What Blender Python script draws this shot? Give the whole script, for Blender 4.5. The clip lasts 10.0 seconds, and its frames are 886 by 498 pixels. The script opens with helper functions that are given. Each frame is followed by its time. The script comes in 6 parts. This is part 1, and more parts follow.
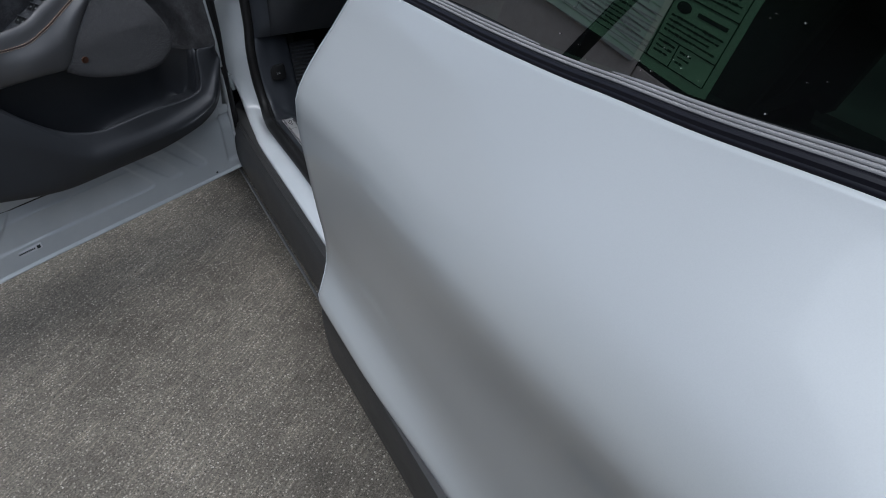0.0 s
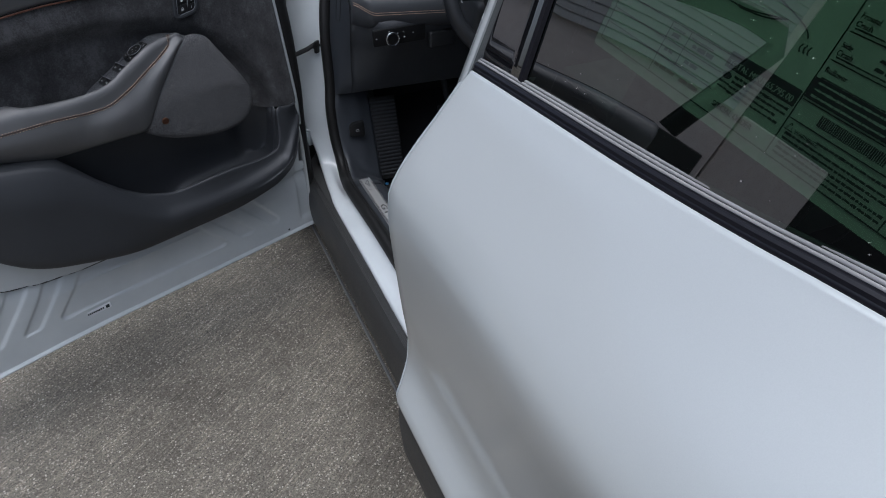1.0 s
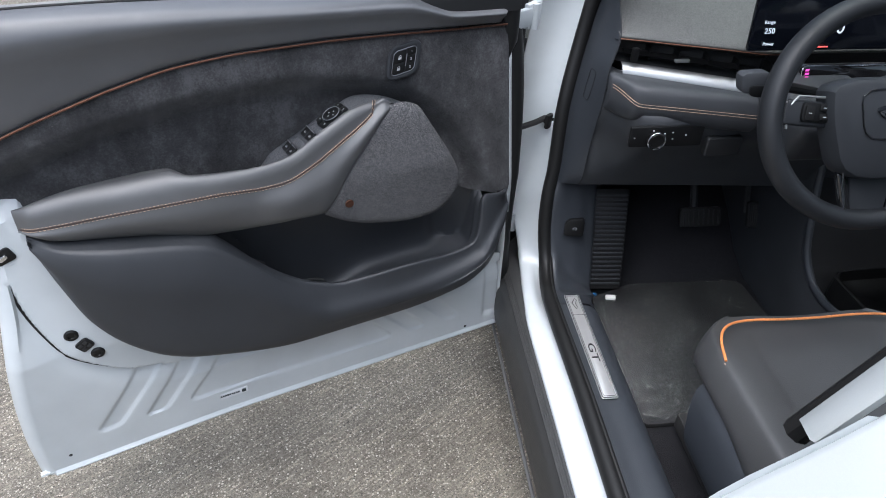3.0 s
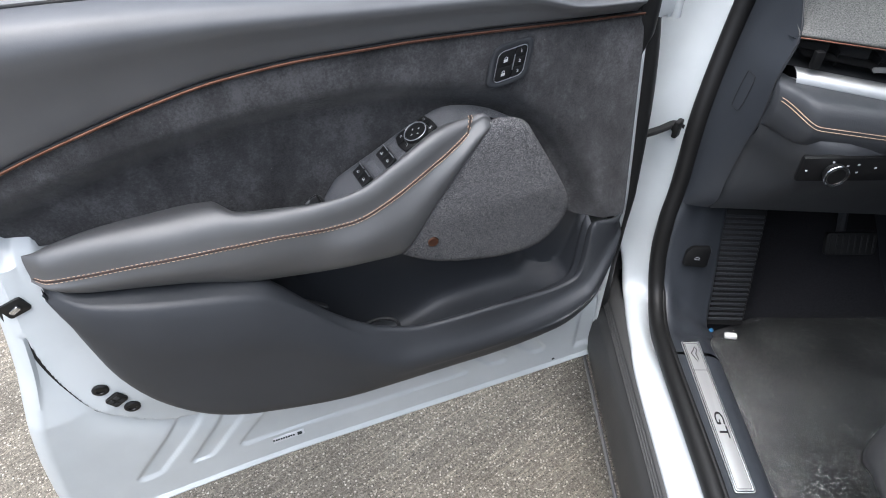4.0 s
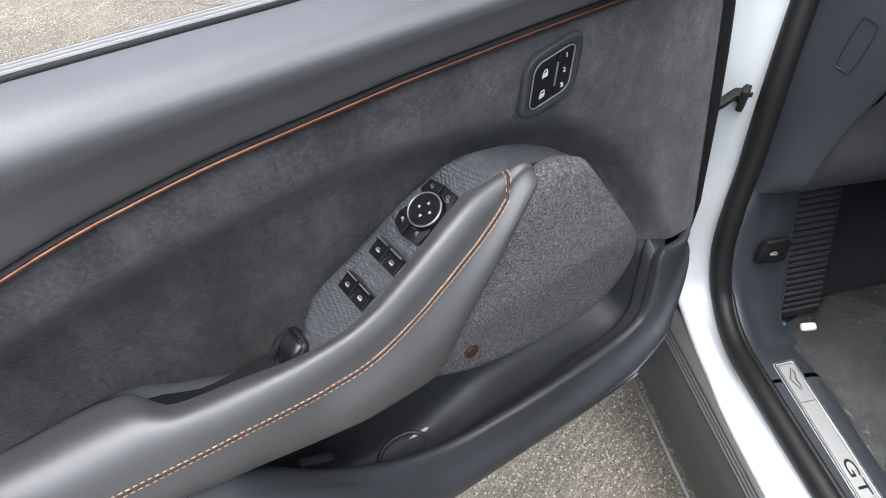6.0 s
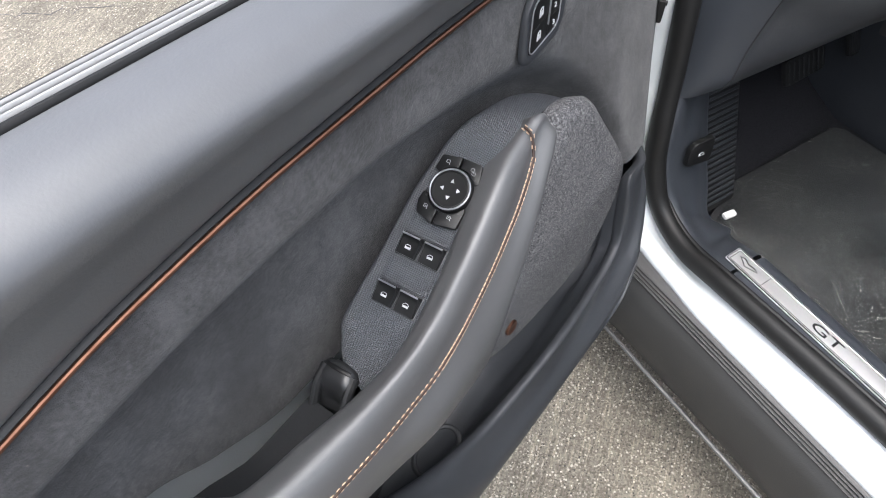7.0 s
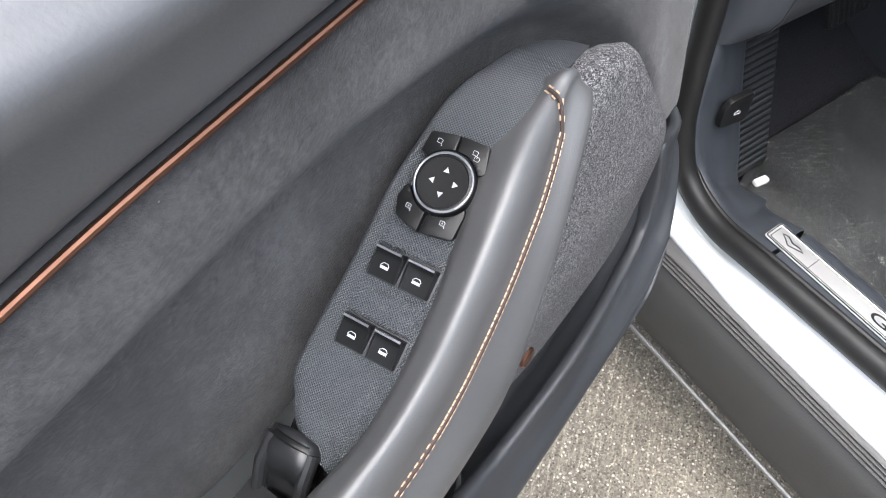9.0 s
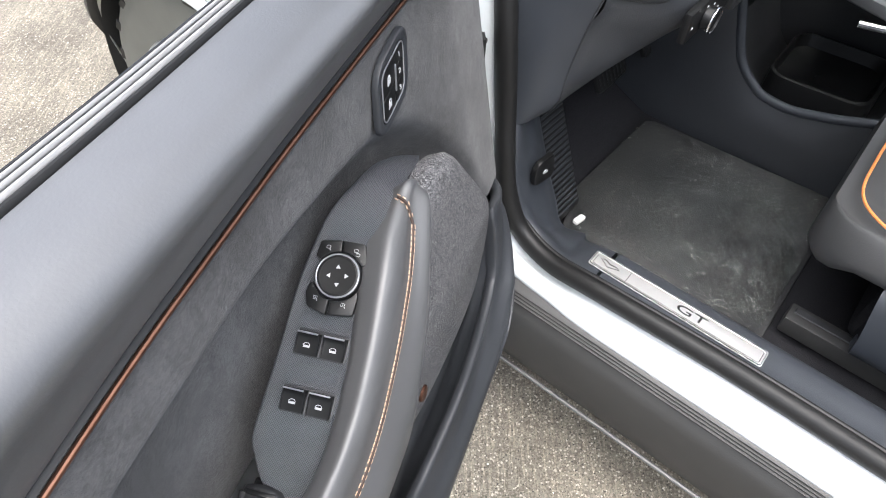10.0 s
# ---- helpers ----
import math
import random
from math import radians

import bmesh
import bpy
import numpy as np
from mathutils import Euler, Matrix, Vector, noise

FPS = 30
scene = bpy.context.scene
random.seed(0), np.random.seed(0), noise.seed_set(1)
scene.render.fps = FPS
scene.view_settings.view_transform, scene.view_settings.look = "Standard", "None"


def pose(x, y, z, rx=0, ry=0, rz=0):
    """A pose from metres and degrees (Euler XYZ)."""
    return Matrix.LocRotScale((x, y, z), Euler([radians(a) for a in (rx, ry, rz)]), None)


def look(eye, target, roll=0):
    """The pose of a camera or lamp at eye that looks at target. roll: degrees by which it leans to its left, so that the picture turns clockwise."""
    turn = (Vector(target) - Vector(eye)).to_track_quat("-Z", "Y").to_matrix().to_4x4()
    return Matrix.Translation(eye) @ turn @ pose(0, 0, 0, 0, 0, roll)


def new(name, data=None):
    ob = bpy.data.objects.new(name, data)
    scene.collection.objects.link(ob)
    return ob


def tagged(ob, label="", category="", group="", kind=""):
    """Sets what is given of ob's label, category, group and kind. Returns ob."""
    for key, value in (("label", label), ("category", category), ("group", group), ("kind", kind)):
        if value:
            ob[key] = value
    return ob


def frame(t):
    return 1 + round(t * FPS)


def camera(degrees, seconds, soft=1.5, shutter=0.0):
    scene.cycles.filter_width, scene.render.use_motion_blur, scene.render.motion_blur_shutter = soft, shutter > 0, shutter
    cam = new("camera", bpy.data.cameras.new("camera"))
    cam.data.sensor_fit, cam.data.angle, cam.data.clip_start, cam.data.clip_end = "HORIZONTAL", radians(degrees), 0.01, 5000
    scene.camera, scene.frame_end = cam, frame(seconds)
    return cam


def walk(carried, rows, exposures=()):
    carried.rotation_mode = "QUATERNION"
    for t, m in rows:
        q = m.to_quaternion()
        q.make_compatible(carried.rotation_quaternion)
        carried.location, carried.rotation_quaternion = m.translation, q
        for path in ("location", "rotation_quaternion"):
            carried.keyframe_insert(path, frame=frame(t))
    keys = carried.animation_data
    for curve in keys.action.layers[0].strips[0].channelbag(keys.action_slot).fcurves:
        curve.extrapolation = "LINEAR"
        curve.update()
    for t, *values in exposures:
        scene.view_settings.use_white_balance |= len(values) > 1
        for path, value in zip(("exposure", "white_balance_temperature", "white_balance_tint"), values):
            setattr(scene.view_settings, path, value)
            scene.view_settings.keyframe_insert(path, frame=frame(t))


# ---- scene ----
cam = camera(67.1, 10.0, 1.0)
PATH = [
    (0, (-0.486, -1.868, 1.423), (0.285, -0.518, 0.165), 0.6),
    (0.5, (-0.487, -1.799, 1.443), (0.22, -0.37, 0.235), 0.3),
    (1, (-0.466, -1.67, 1.453), (0.181, -0.207, 0.252), -0.4),
    (1.5, (-0.453, -1.554, 1.463), (0.153, -0.054, 0.288), -0.9),
    (2, (-0.448, -1.428, 1.451), (-0.001, 0.13, 0.28), 0.5),
    (2.5, (-0.427, -1.274, 1.464), (-0.127, 0.308, 0.278), 1.3),
    (2.7, (-0.423, -1.222, 1.465), (-0.181, 0.365, 0.271), 1.8),
    (3.8, (-0.481, -0.853, 1.439), (-0.374, 0.613, 0.082), 0.7),
    (4, (-0.487, -0.804, 1.437), (-0.442, 0.649, 0.064), 0.6),
    (4.5, (-0.481, -0.67, 1.415), (-0.536, 0.768, 0.027), -1.2),
    (5, (-0.461, -0.537, 1.392), (-0.539, 0.823, -0.072), -5.2),
    (5.5, (-0.471, -0.456, 1.367), (-0.509, 0.849, -0.148), -6.4),
    (5.7, (-0.499, -0.434, 1.356), (-0.454, 0.862, -0.167), -5.6),
    (6.8, (-0.689, -0.302, 1.333), (-0.14, 0.743, -0.282), -3.3),
    (7, (-0.698, -0.28, 1.312), (-0.095, 0.715, -0.315), -1.8),
    (7.5, (-0.69, -0.235, 1.258), (-0.07, 0.701, -0.397), -0.4),
    (8, (-0.67, -0.204, 1.233), (-0.05, 0.72, -0.429), -0.9),
    (8.5, (-0.642, -0.178, 1.202), (-0.009, 0.72, -0.469), -1.6),
    (9, (-0.632, -0.17, 1.195), (-0.06, 0.716, -0.505), -1.7),
    (9.5, (-0.649, -0.2, 1.245), (-0.04, 0.778, -0.39), -3.9),
    (10, (-0.697, -0.229, 1.322), (0.28, 0.53, -0.249), 2.3),
]
walk(cam, [(t, look(eye, target, roll)) for t, eye, target, roll in PATH], exposures=[(0, -0.15, 5650, 9), (1, 0.11, 5700, 10), (2.5, 0.86, 5750, 10), (4.0, 1.48, 5950, 10), (5.0, 1.44, 6000, 10), (5.5, 1.62, 6050, 10), (7.0, 1.72, 6150, 10), (8.0, 1.98, 6150, 10), (9.0, 2.10, 6150, 10), (10, 1.98, 6230, 10)])

# ---- world and light: bright overcast ----
world = bpy.data.worlds.new("sky")
scene.world = world
world.use_nodes = True
wn = world.node_tree.nodes
wl = world.node_tree.links
bg = wn["Background"]
sky = wn.new("ShaderNodeTexSky")
sky.sky_type = "NISHITA"
sky.sun_disc = False
sky.sun_elevation = radians(78)
sky.sun_rotation = radians(234)
sky.air_density, sky.dust_density, sky.ozone_density = 1.0, 7.0, 1.0
# thick cloud: the sky's colour is mostly washed out to grey-white
hsv = wn.new("ShaderNodeHueSaturation")
hsv.inputs["Saturation"].default_value = 0.62
wl.new(sky.outputs[0], hsv.inputs["Color"])
cloud = wn.new("ShaderNodeTexNoise")
cloud.inputs["Scale"].default_value, cloud.inputs["Detail"].default_value, cloud.inputs["Roughness"].default_value = 2.4, 5.0, 0.55
thick = wn.new("ShaderNodeMapRange")
thick.inputs["From Min"].default_value, thick.inputs["From Max"].default_value = 0.35, 0.65
thick.inputs["To Min"].default_value, thick.inputs["To Max"].default_value = 0.62, 1.38
wl.new(cloud.outputs["Fac"], thick.inputs["Value"])
veil = wn.new("ShaderNodeMix")
veil.data_type, veil.blend_type = "RGBA", "MULTIPLY"
veil.inputs["Factor"].default_value = 1.0
wl.new(hsv.outputs[0], veil.inputs[6])
wl.new(thick.outputs[0], veil.inputs[7])
wl.new(veil.outputs[2], bg.inputs[0])
bg.inputs[1].default_value = 0.115
sun = new("sun", bpy.data.lights.new("sun", "SUN"))
sun.data.energy, sun.data.angle, sun.data.color = 1.5, radians(85), (1.0, 0.985, 0.96)
sun.matrix_basis = look((-0.7, -0.5, 4.2), (0, 0, 0))

# ---- materials ----
def material(name, color, rough=0.5, metal=0.0, coat=0.0, spec=0.5):
    m = bpy.data.materials.new(name)
    m.use_nodes = True
    b = m.node_tree.nodes["Principled BSDF"]
    b.inputs["Base Color"].default_value = (*color, 1)
    b.inputs["Roughness"].default_value = rough
    b.inputs["Metallic"].default_value = metal
    b.inputs["Coat Weight"].default_value = coat
    b.inputs["Coat Roughness"].default_value = 0.04
    b.inputs["Specular IOR Level"].default_value = spec
    return m


def node(m, kind, **values):
    n = m.node_tree.nodes.new(kind)
    for k, v in values.items():
        n.inputs[k].default_value = v
    return n


def wire(m, a, b):
    m.node_tree.links.new(a, b)


def coords(m, scale=(1, 1, 1)):
    tc = node(m, "ShaderNodeTexCoord")
    mp = node(m, "ShaderNodeMapping")
    mp.inputs["Scale"].default_value = scale
    wire(m, tc.outputs["Object"], mp.inputs["Vector"])
    return mp.outputs["Vector"]


def noise_out(m, scale, detail=3.0, rough=0.55, stretch=(1, 1, 1)):
    n = node(m, "ShaderNodeTexNoise", Scale=scale, Detail=detail, Roughness=rough)
    wire(m, coords(m, stretch), n.inputs["Vector"])
    return n.outputs["Fac"]


def ramp(m, fac, stops):
    r = node(m, "ShaderNodeValToRGB")
    e = r.color_ramp.elements
    while len(e) < len(stops):
        e.new(0.5)
    for el, (p, c) in zip(e, stops):
        el.position, el.color = p, (*c, 1)
    wire(m, fac, r.inputs[0])
    return r.outputs[0]


def principled(m):
    return m.node_tree.nodes["Principled BSDF"]


def bump(m, height, strength, distance):
    b = node(m, "ShaderNodeBump", Strength=strength, Distance=distance)
    wire(m, height, b.inputs["Height"])
    old = principled(m).inputs["Normal"]
    if old.is_linked:
        wire(m, old.links[0].from_socket, b.inputs["Normal"])
    wire(m, b.outputs[0], old)


def tint(m, fac, stops):
    wire(m, ramp(m, fac, stops), principled(m).inputs["Base Color"])


def rough_from(m, fac, lo, hi):
    r = node(m, "ShaderNodeMapRange")
    r.inputs["To Min"].default_value, r.inputs["To Max"].default_value = lo, hi
    wire(m, fac, r.inputs["Value"])
    wire(m, r.outputs[0], principled(m).inputs["Roughness"])


def grey(v, r=1.0, b=1.0):
    return (v * r, v, v * b)


# car paint
PAINT = material("white_paint", (0.62, 0.67, 0.69), 0.34, metal=0.15, coat=1.0)
tint(PAINT, noise_out(PAINT, 900, 2), [(0.3, (0.468, 0.495, 0.495)), (0.7, (0.488, 0.515, 0.515))])
bump(PAINT, noise_out(PAINT, 140, 2), 0.03, 0.002)
SHEET = material("painted_sheet", (0.68, 0.73, 0.75), 0.38, coat=0.5)
tint(SHEET, noise_out(SHEET, 9, 5), [(0.3, (0.465, 0.498, 0.510)), (0.6, (0.51, 0.543, 0.555))])
bump(SHEET, noise_out(SHEET, 60, 3), 0.06, 0.002)


def plastic(name, base, rough, grain=700.0, deep=0.25, blue=1.12):
    red = 1.0 - 0.60 * max(0.0, blue - 1.0)
    m = material(name, grey(base, red, blue), rough)
    tint(m, noise_out(m, 6, 5), [(0.3, grey(base * 0.86, red, blue)), (0.7, grey(base * 1.12, red, blue))])
    bump(m, noise_out(m, grain, 2), deep, 0.0006)
    rough_from(m, noise_out(m, 14, 4), rough - 0.05, rough + 0.07)
    return m


TRIM = plastic("soft_trim", 0.028, 0.48, 700.0, 0.25, 1.14)
BELT = plastic("belt_vinyl", 0.100, 0.40, 500, 0.2, 1.05)
principled(BELT).inputs["Specular IOR Level"].default_value = 0.75
WHEEL = plastic("wheel_leather", 0.016, 0.46, 800, 0.2, 1.15)
KICK = plastic("grey_trim", 0.036, 0.48, 600, 0.3, 1.20)
DASH = plastic("dash_vinyl", 0.042, 0.52, 500, 0.35, 1.12)
CLAD = plastic("cladding", 0.030, 0.50, 420, 0.35, 0.98)
# darker than the trim: shade inside recesses is put into this colour
RECESS_DARK = plastic("recess_dark", 0.014, 0.55, 500, 0.2, 1.1)
RUBBER = plastic("rubber_seal", 0.010, 0.5, 300, 0.15, 1.0)
principled(RUBBER).inputs["Specular IOR Level"].default_value = 0.3
FELT = plastic("felt", 0.24, 0.7, 500, 0.4, 1.0)
LIP = plastic("cladding_lip", 0.085, 0.42, 420, 0.2, 1.0)
LEATHER = plastic("arm_leather", 0.062, 0.50, 900, 0.16, 1.03)
principled(LEATHER).inputs["Specular IOR Level"].default_value = 1.0
SWITCH = plastic("switch_black", 0.007, 0.40, 900, 0.1, 1.05)
principled(SWITCH).inputs["Specular IOR Level"].default_value = 0.35
DUST = material("dust", (0.42, 0.41, 0.39), 0.9)
FRAME_TRIM = plastic("black_trim", 0.012, 0.6, 300, 0.2, 1.05)
STUCCO = material("stucco", (0.36, 0.33, 0.31), 0.9)
tint(STUCCO, noise_out(STUCCO, 6, 5), [(0.3, (0.70, 0.64, 0.60)), (0.7, (0.78, 0.72, 0.68))])
SIDING = material("siding", (0.33, 0.34, 0.34), 0.7)
tint(SIDING, noise_out(SIDING, 3, 4), [(0.3, (0.48, 0.49, 0.49)), (0.7, (0.55, 0.56, 0.56))])
GLOSS = material("gloss_black", (0.008, 0.008, 0.009), 0.06, coat=1.0)
bump(GLOSS, noise_out(GLOSS, 40, 2), 0.02, 0.001)
BLACKOUT = material("moulding_black", (0.006, 0.006, 0.009), 0.30, spec=0.3)
bump(BLACKOUT, noise_out(BLACKOUT, 30, 3), 0.10, 0.001)
COVER = material("cover_black", (0.004, 0.004, 0.005), 0.02)
principled(COVER).inputs["IOR"].default_value = 2.6
# dark metal; also holes, gaps and grooves, with their shade put into the colour
CAVITY = material("dark_metal_and_gaps", (0.02, 0.021, 0.023), 0.6)
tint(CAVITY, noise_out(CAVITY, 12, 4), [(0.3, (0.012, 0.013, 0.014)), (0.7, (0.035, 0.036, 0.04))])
# suede-like microfibre
SUEDE = material("suede", (0.030, 0.030, 0.032), 0.95, spec=0.2)
principled(SUEDE).inputs["Sheen Weight"].default_value = 0.17
principled(SUEDE).inputs["Sheen Roughness"].default_value = 0.6
_mix = node(SUEDE, "ShaderNodeMath")
_mix.operation = "MULTIPLY_ADD"
_mix.inputs[1].default_value = 0.64
wire(SUEDE, noise_out(SUEDE, 9, 6, 0.70, (1.6, 1, 1.0)), _mix.inputs[0])
_half = node(SUEDE, "ShaderNodeMath")
_half.operation = "MULTIPLY"
_half.inputs[1].default_value = 0.36
wire(SUEDE, noise_out(SUEDE, 260, 5, 0.75), _half.inputs[0])
wire(SUEDE, _half.outputs[0], _mix.inputs[2])
tint(SUEDE, _mix.outputs[0], [(0.38, (0.0135, 0.0136, 0.0148)), (0.50, (0.0355, 0.0357, 0.0380)), (0.61, (0.075, 0.0748, 0.0785))])
bump(SUEDE, noise_out(SUEDE, 420, 5, 0.75), 0.9, 0.0012)
# a few specks of lint on the nap
_lint = node(SUEDE, "ShaderNodeTexVoronoi", Scale=95.0)
wire(SUEDE, coords(SUEDE), _lint.inputs["Vector"])
_dot = ramp(SUEDE, _lint.outputs["Distance"], [(0.035, (1, 1, 1)), (0.05, (0, 0, 0))])
_pick = node(SUEDE, "ShaderNodeSeparateColor")
wire(SUEDE, _lint.outputs["Color"], _pick.inputs[0])
_few = ramp(SUEDE, _pick.outputs[0], [(0.74, (0, 0, 0)), (0.78, (1, 1, 1))])
_both = node(SUEDE, "ShaderNodeMath")
_both.operation = "MULTIPLY"
wire(SUEDE, _dot, _both.inputs[0])
wire(SUEDE, _few, _both.inputs[1])
_speck = node(SUEDE, "ShaderNodeMix")
_speck.data_type = "RGBA"
_speck.inputs[7].default_value = (0.20, 0.18, 0.15, 1)
wire(SUEDE, principled(SUEDE).inputs["Base Color"].links[0].from_socket, _speck.inputs[6])
wire(SUEDE, _both.outputs[0], _speck.inputs["Factor"])
wire(SUEDE, _speck.outputs[2], principled(SUEDE).inputs["Base Color"])
# speckled woven speaker cloth
CLOTH = material("speaker_cloth", (0.07, 0.07, 0.07), 0.95, spec=0.15)
_v = node(CLOTH, "ShaderNodeTexVoronoi", Scale=1250.0, Randomness=0.7)
wire(CLOTH, coords(CLOTH, (1.0, 1.0, 1.5)), _v.inputs["Vector"])
_sep = node(CLOTH, "ShaderNodeSeparateColor")
wire(CLOTH, _v.outputs["Color"], _sep.inputs[0])
_fl = node(CLOTH, "ShaderNodeTexVoronoi", Scale=820.0)
wire(CLOTH, coords(CLOTH), _fl.inputs["Vector"])
_fs = node(CLOTH, "ShaderNodeSeparateColor")
wire(CLOTH, _fl.outputs["Color"], _fs.inputs[0])
_two = node(CLOTH, "ShaderNodeMath")
_two.operation = "MULTIPLY_ADD"
_two.inputs[1].default_value = 0.72
_part = node(CLOTH, "ShaderNodeMath")
_part.operation = "MULTIPLY"
_part.inputs[1].default_value = 0.28
wire(CLOTH, _fs.outputs[0], _part.inputs[0])
wire(CLOTH, _sep.outputs[0], _two.inputs[0])
wire(CLOTH, _part.outputs[0], _two.inputs[2])
tint(CLOTH, _two.outputs[0], [(0.12, (0.018, 0.018, 0.020)), (0.42, (0.064, 0.064, 0.068)), (0.66, (0.120, 0.120, 0.125)), (0.95, (0.28, 0.28, 0.28))])
bump(CLOTH, _v.outputs["Distance"], 0.6, 0.0012)
DASHCLOTH = material("dash_cloth", (0.05, 0.05, 0.045), 0.95, spec=0.15)
tint(DASHCLOTH, noise_out(DASHCLOTH, 500, 2), [(0.3, (0.085, 0.086, 0.082)), (0.7, (0.22, 0.218, 0.205))])
bump(DASHCLOTH, noise_out(DASHCLOTH, 500, 2), 0.4, 0.001)
# textured switch surround: fine dimples, the shade in their pits painted into the colour
DIMPLE = material("dimpled_panel", (0.030, 0.031, 0.034), 0.36, spec=0.7)
_d = node(DIMPLE, "ShaderNodeTexVoronoi", Scale=700.0, Randomness=0.0)
_d.voronoi_dimensions = "2D"
_r = node(DIMPLE, "ShaderNodeVectorRotate", Angle=radians(45))
wire(DIMPLE, coords(DIMPLE), _r.inputs["Vector"])
wire(DIMPLE, _r.outputs[0], _d.inputs["Vector"])
bump(DIMPLE, _d.outputs["Distance"], 0.75, 0.0016)
tint(DIMPLE, _d.outputs["Distance"], [(0.18, (0.007, 0.0075, 0.009)), (0.50, (0.085, 0.090, 0.101))])
SATIN = material("satin_edge", (0.30, 0.31, 0.33), 0.30, 0.6)
HANDLE = plastic("handle_satin", 0.022, 0.30, 600, 0.1, 1.05)
SEAT = plastic("seat_vinyl", 0.050, 0.48, 380, 0.35, 1.02)
COPPER = material("copper_strip", (0.50, 0.22, 0.13), 0.44, 1.0)
tint(COPPER, noise_out(COPPER, 60, 4), [(0.3, (0.13, 0.064, 0.043)), (0.7, (0.20, 0.104, 0.072))])
THREAD = material("tan_thread", (0.50, 0.31, 0.17), 0.8)
tint(THREAD, noise_out(THREAD, 900, 2), [(0.3, (0.36, 0.24, 0.155)), (0.7, (0.58, 0.43, 0.31))])
CORD = material("brown_cord", (0.14, 0.07, 0.045), 0.7)
tint(CORD, noise_out(CORD, 700, 2), [(0.3, (0.020, 0.012, 0.010)), (0.7, (0.050, 0.028, 0.020))])
ORANGE = material("orange_piping", (0.72, 0.25, 0.07), 0.55)
tint(ORANGE, noise_out(ORANGE, 300, 2), [(0.3, (0.62, 0.20, 0.05)), (0.7, (0.80, 0.30, 0.10))])
CHROME = material("chrome", (0.75, 0.76, 0.78), 0.16, 1.0)
bump(CHROME, noise_out(CHROME, 80, 2), 0.03, 0.001)
SILVER = material("satin_silver", (0.38, 0.39, 0.39), 0.38, 0.75)
PLATE = material("brushed_plate", (0.70, 0.70, 0.69), 0.36, 0.7)
rough_from(PLATE, noise_out(PLATE, 300, 2, 0.5, (1, 30, 1)), 0.30, 0.46)
rough_from(SILVER, noise_out(SILVER, 400, 2, 0.5, (1, 30, 1)), 0.32, 0.48)
ICON = material("icon_white", (0.46, 0.47, 0.48), 0.6)
PAPER = material("sticker_paper", (0.70, 0.76, 0.68), 0.75)
tint(PAPER, noise_out(PAPER, 3, 4), [(0.35, (0.60, 0.68, 0.60)), (0.65, (0.74, 0.80, 0.72))])
INK = material("ink", (0.02, 0.03, 0.03), 0.8)
LABEL = material("label_paper", (0.62, 0.64, 0.66), 0.5)
WHITE = material("white_litter", (0.80, 0.79, 0.77), 0.7)
BLUE = material("blue_litter", (0.05, 0.20, 0.42), 0.5)
LINE = material("parking_line", (0.72, 0.71, 0.66), 0.85)
tint(LINE, noise_out(LINE, 45, 6, 0.7), [(0.35, (0.42, 0.40, 0.36)), (0.55, (0.76, 0.75, 0.70))])
CARPET = material("carpet", (0.012, 0.012, 0.0135), 1.0, spec=0.1)
tint(CARPET, noise_out(CARPET, 350, 4, 0.7), [(0.3, (0.012, 0.012, 0.0135)), (0.7, (0.028, 0.028, 0.031))])
bump(CARPET, noise_out(CARPET, 600, 3), 0.7, 0.002)
TYRE = plastic("tyre_rubber", 0.115, 0.8, 200, 0.4, 0.86)
RIM = material("dark_alloy", (0.16, 0.16, 0.17), 0.3, 0.9)
SCREEN = material("screen", (0.004, 0.005, 0.008), 0.08)
GLOW = material("screen_glow", (0.1, 0.1, 0.1), 0.4)
principled(GLOW).inputs["Emission Color"].default_value = (0.85, 0.93, 1.0, 1)
principled(GLOW).inputs["Emission Strength"].default_value = 0.45
GLOW_RED = material("screen_glow_red", (0.1, 0.02, 0.02), 0.4)
principled(GLOW_RED).inputs["Emission Color"].default_value = (1.0, 0.12, 0.1, 1)
principled(GLOW_RED).inputs["Emission Strength"].default_value = 0.8

MAGENTA = material("tell_tale", (0.2, 0.02, 0.12), 0.4)
principled(MAGENTA).inputs["Emission Color"].default_value = (1.0, 0.10, 0.55, 1)
principled(MAGENTA).inputs["Emission Strength"].default_value = 0.5


def glass(name, color, see):
    m = bpy.data.materials.new(name)
    m.use_nodes = True
    t = m.node_tree
    out = t.nodes["Material Output"]
    clear = t.nodes.new("ShaderNodeBsdfTransparent")
    clear.inputs[0].default_value = (*color, 1)
    gl = t.nodes.new("ShaderNodeBsdfGlossy")
    gl.inputs["Roughness"].default_value = 0.015
    mix = t.nodes.new("ShaderNodeMixShader")
    fr = t.nodes.new("ShaderNodeFresnel")
    fr.inputs[0].default_value = see
    t.links.new(fr.outputs[0], mix.inputs[0])
    t.links.new(clear.outputs[0], mix.inputs[1])
    t.links.new(gl.outputs[0], mix.inputs[2])
    t.links.new(mix.outputs[0], out.inputs[0])
    return m


TINTED = glass("tinted_glass", (0.056, 0.110, 0.073), 2.75)
ROOFGLASS = glass("roof_glass", (0.24, 0.26, 0.27), 1.5)
CLEAR = glass("clear_glass", (0.80, 0.88, 0.84), 1.5)
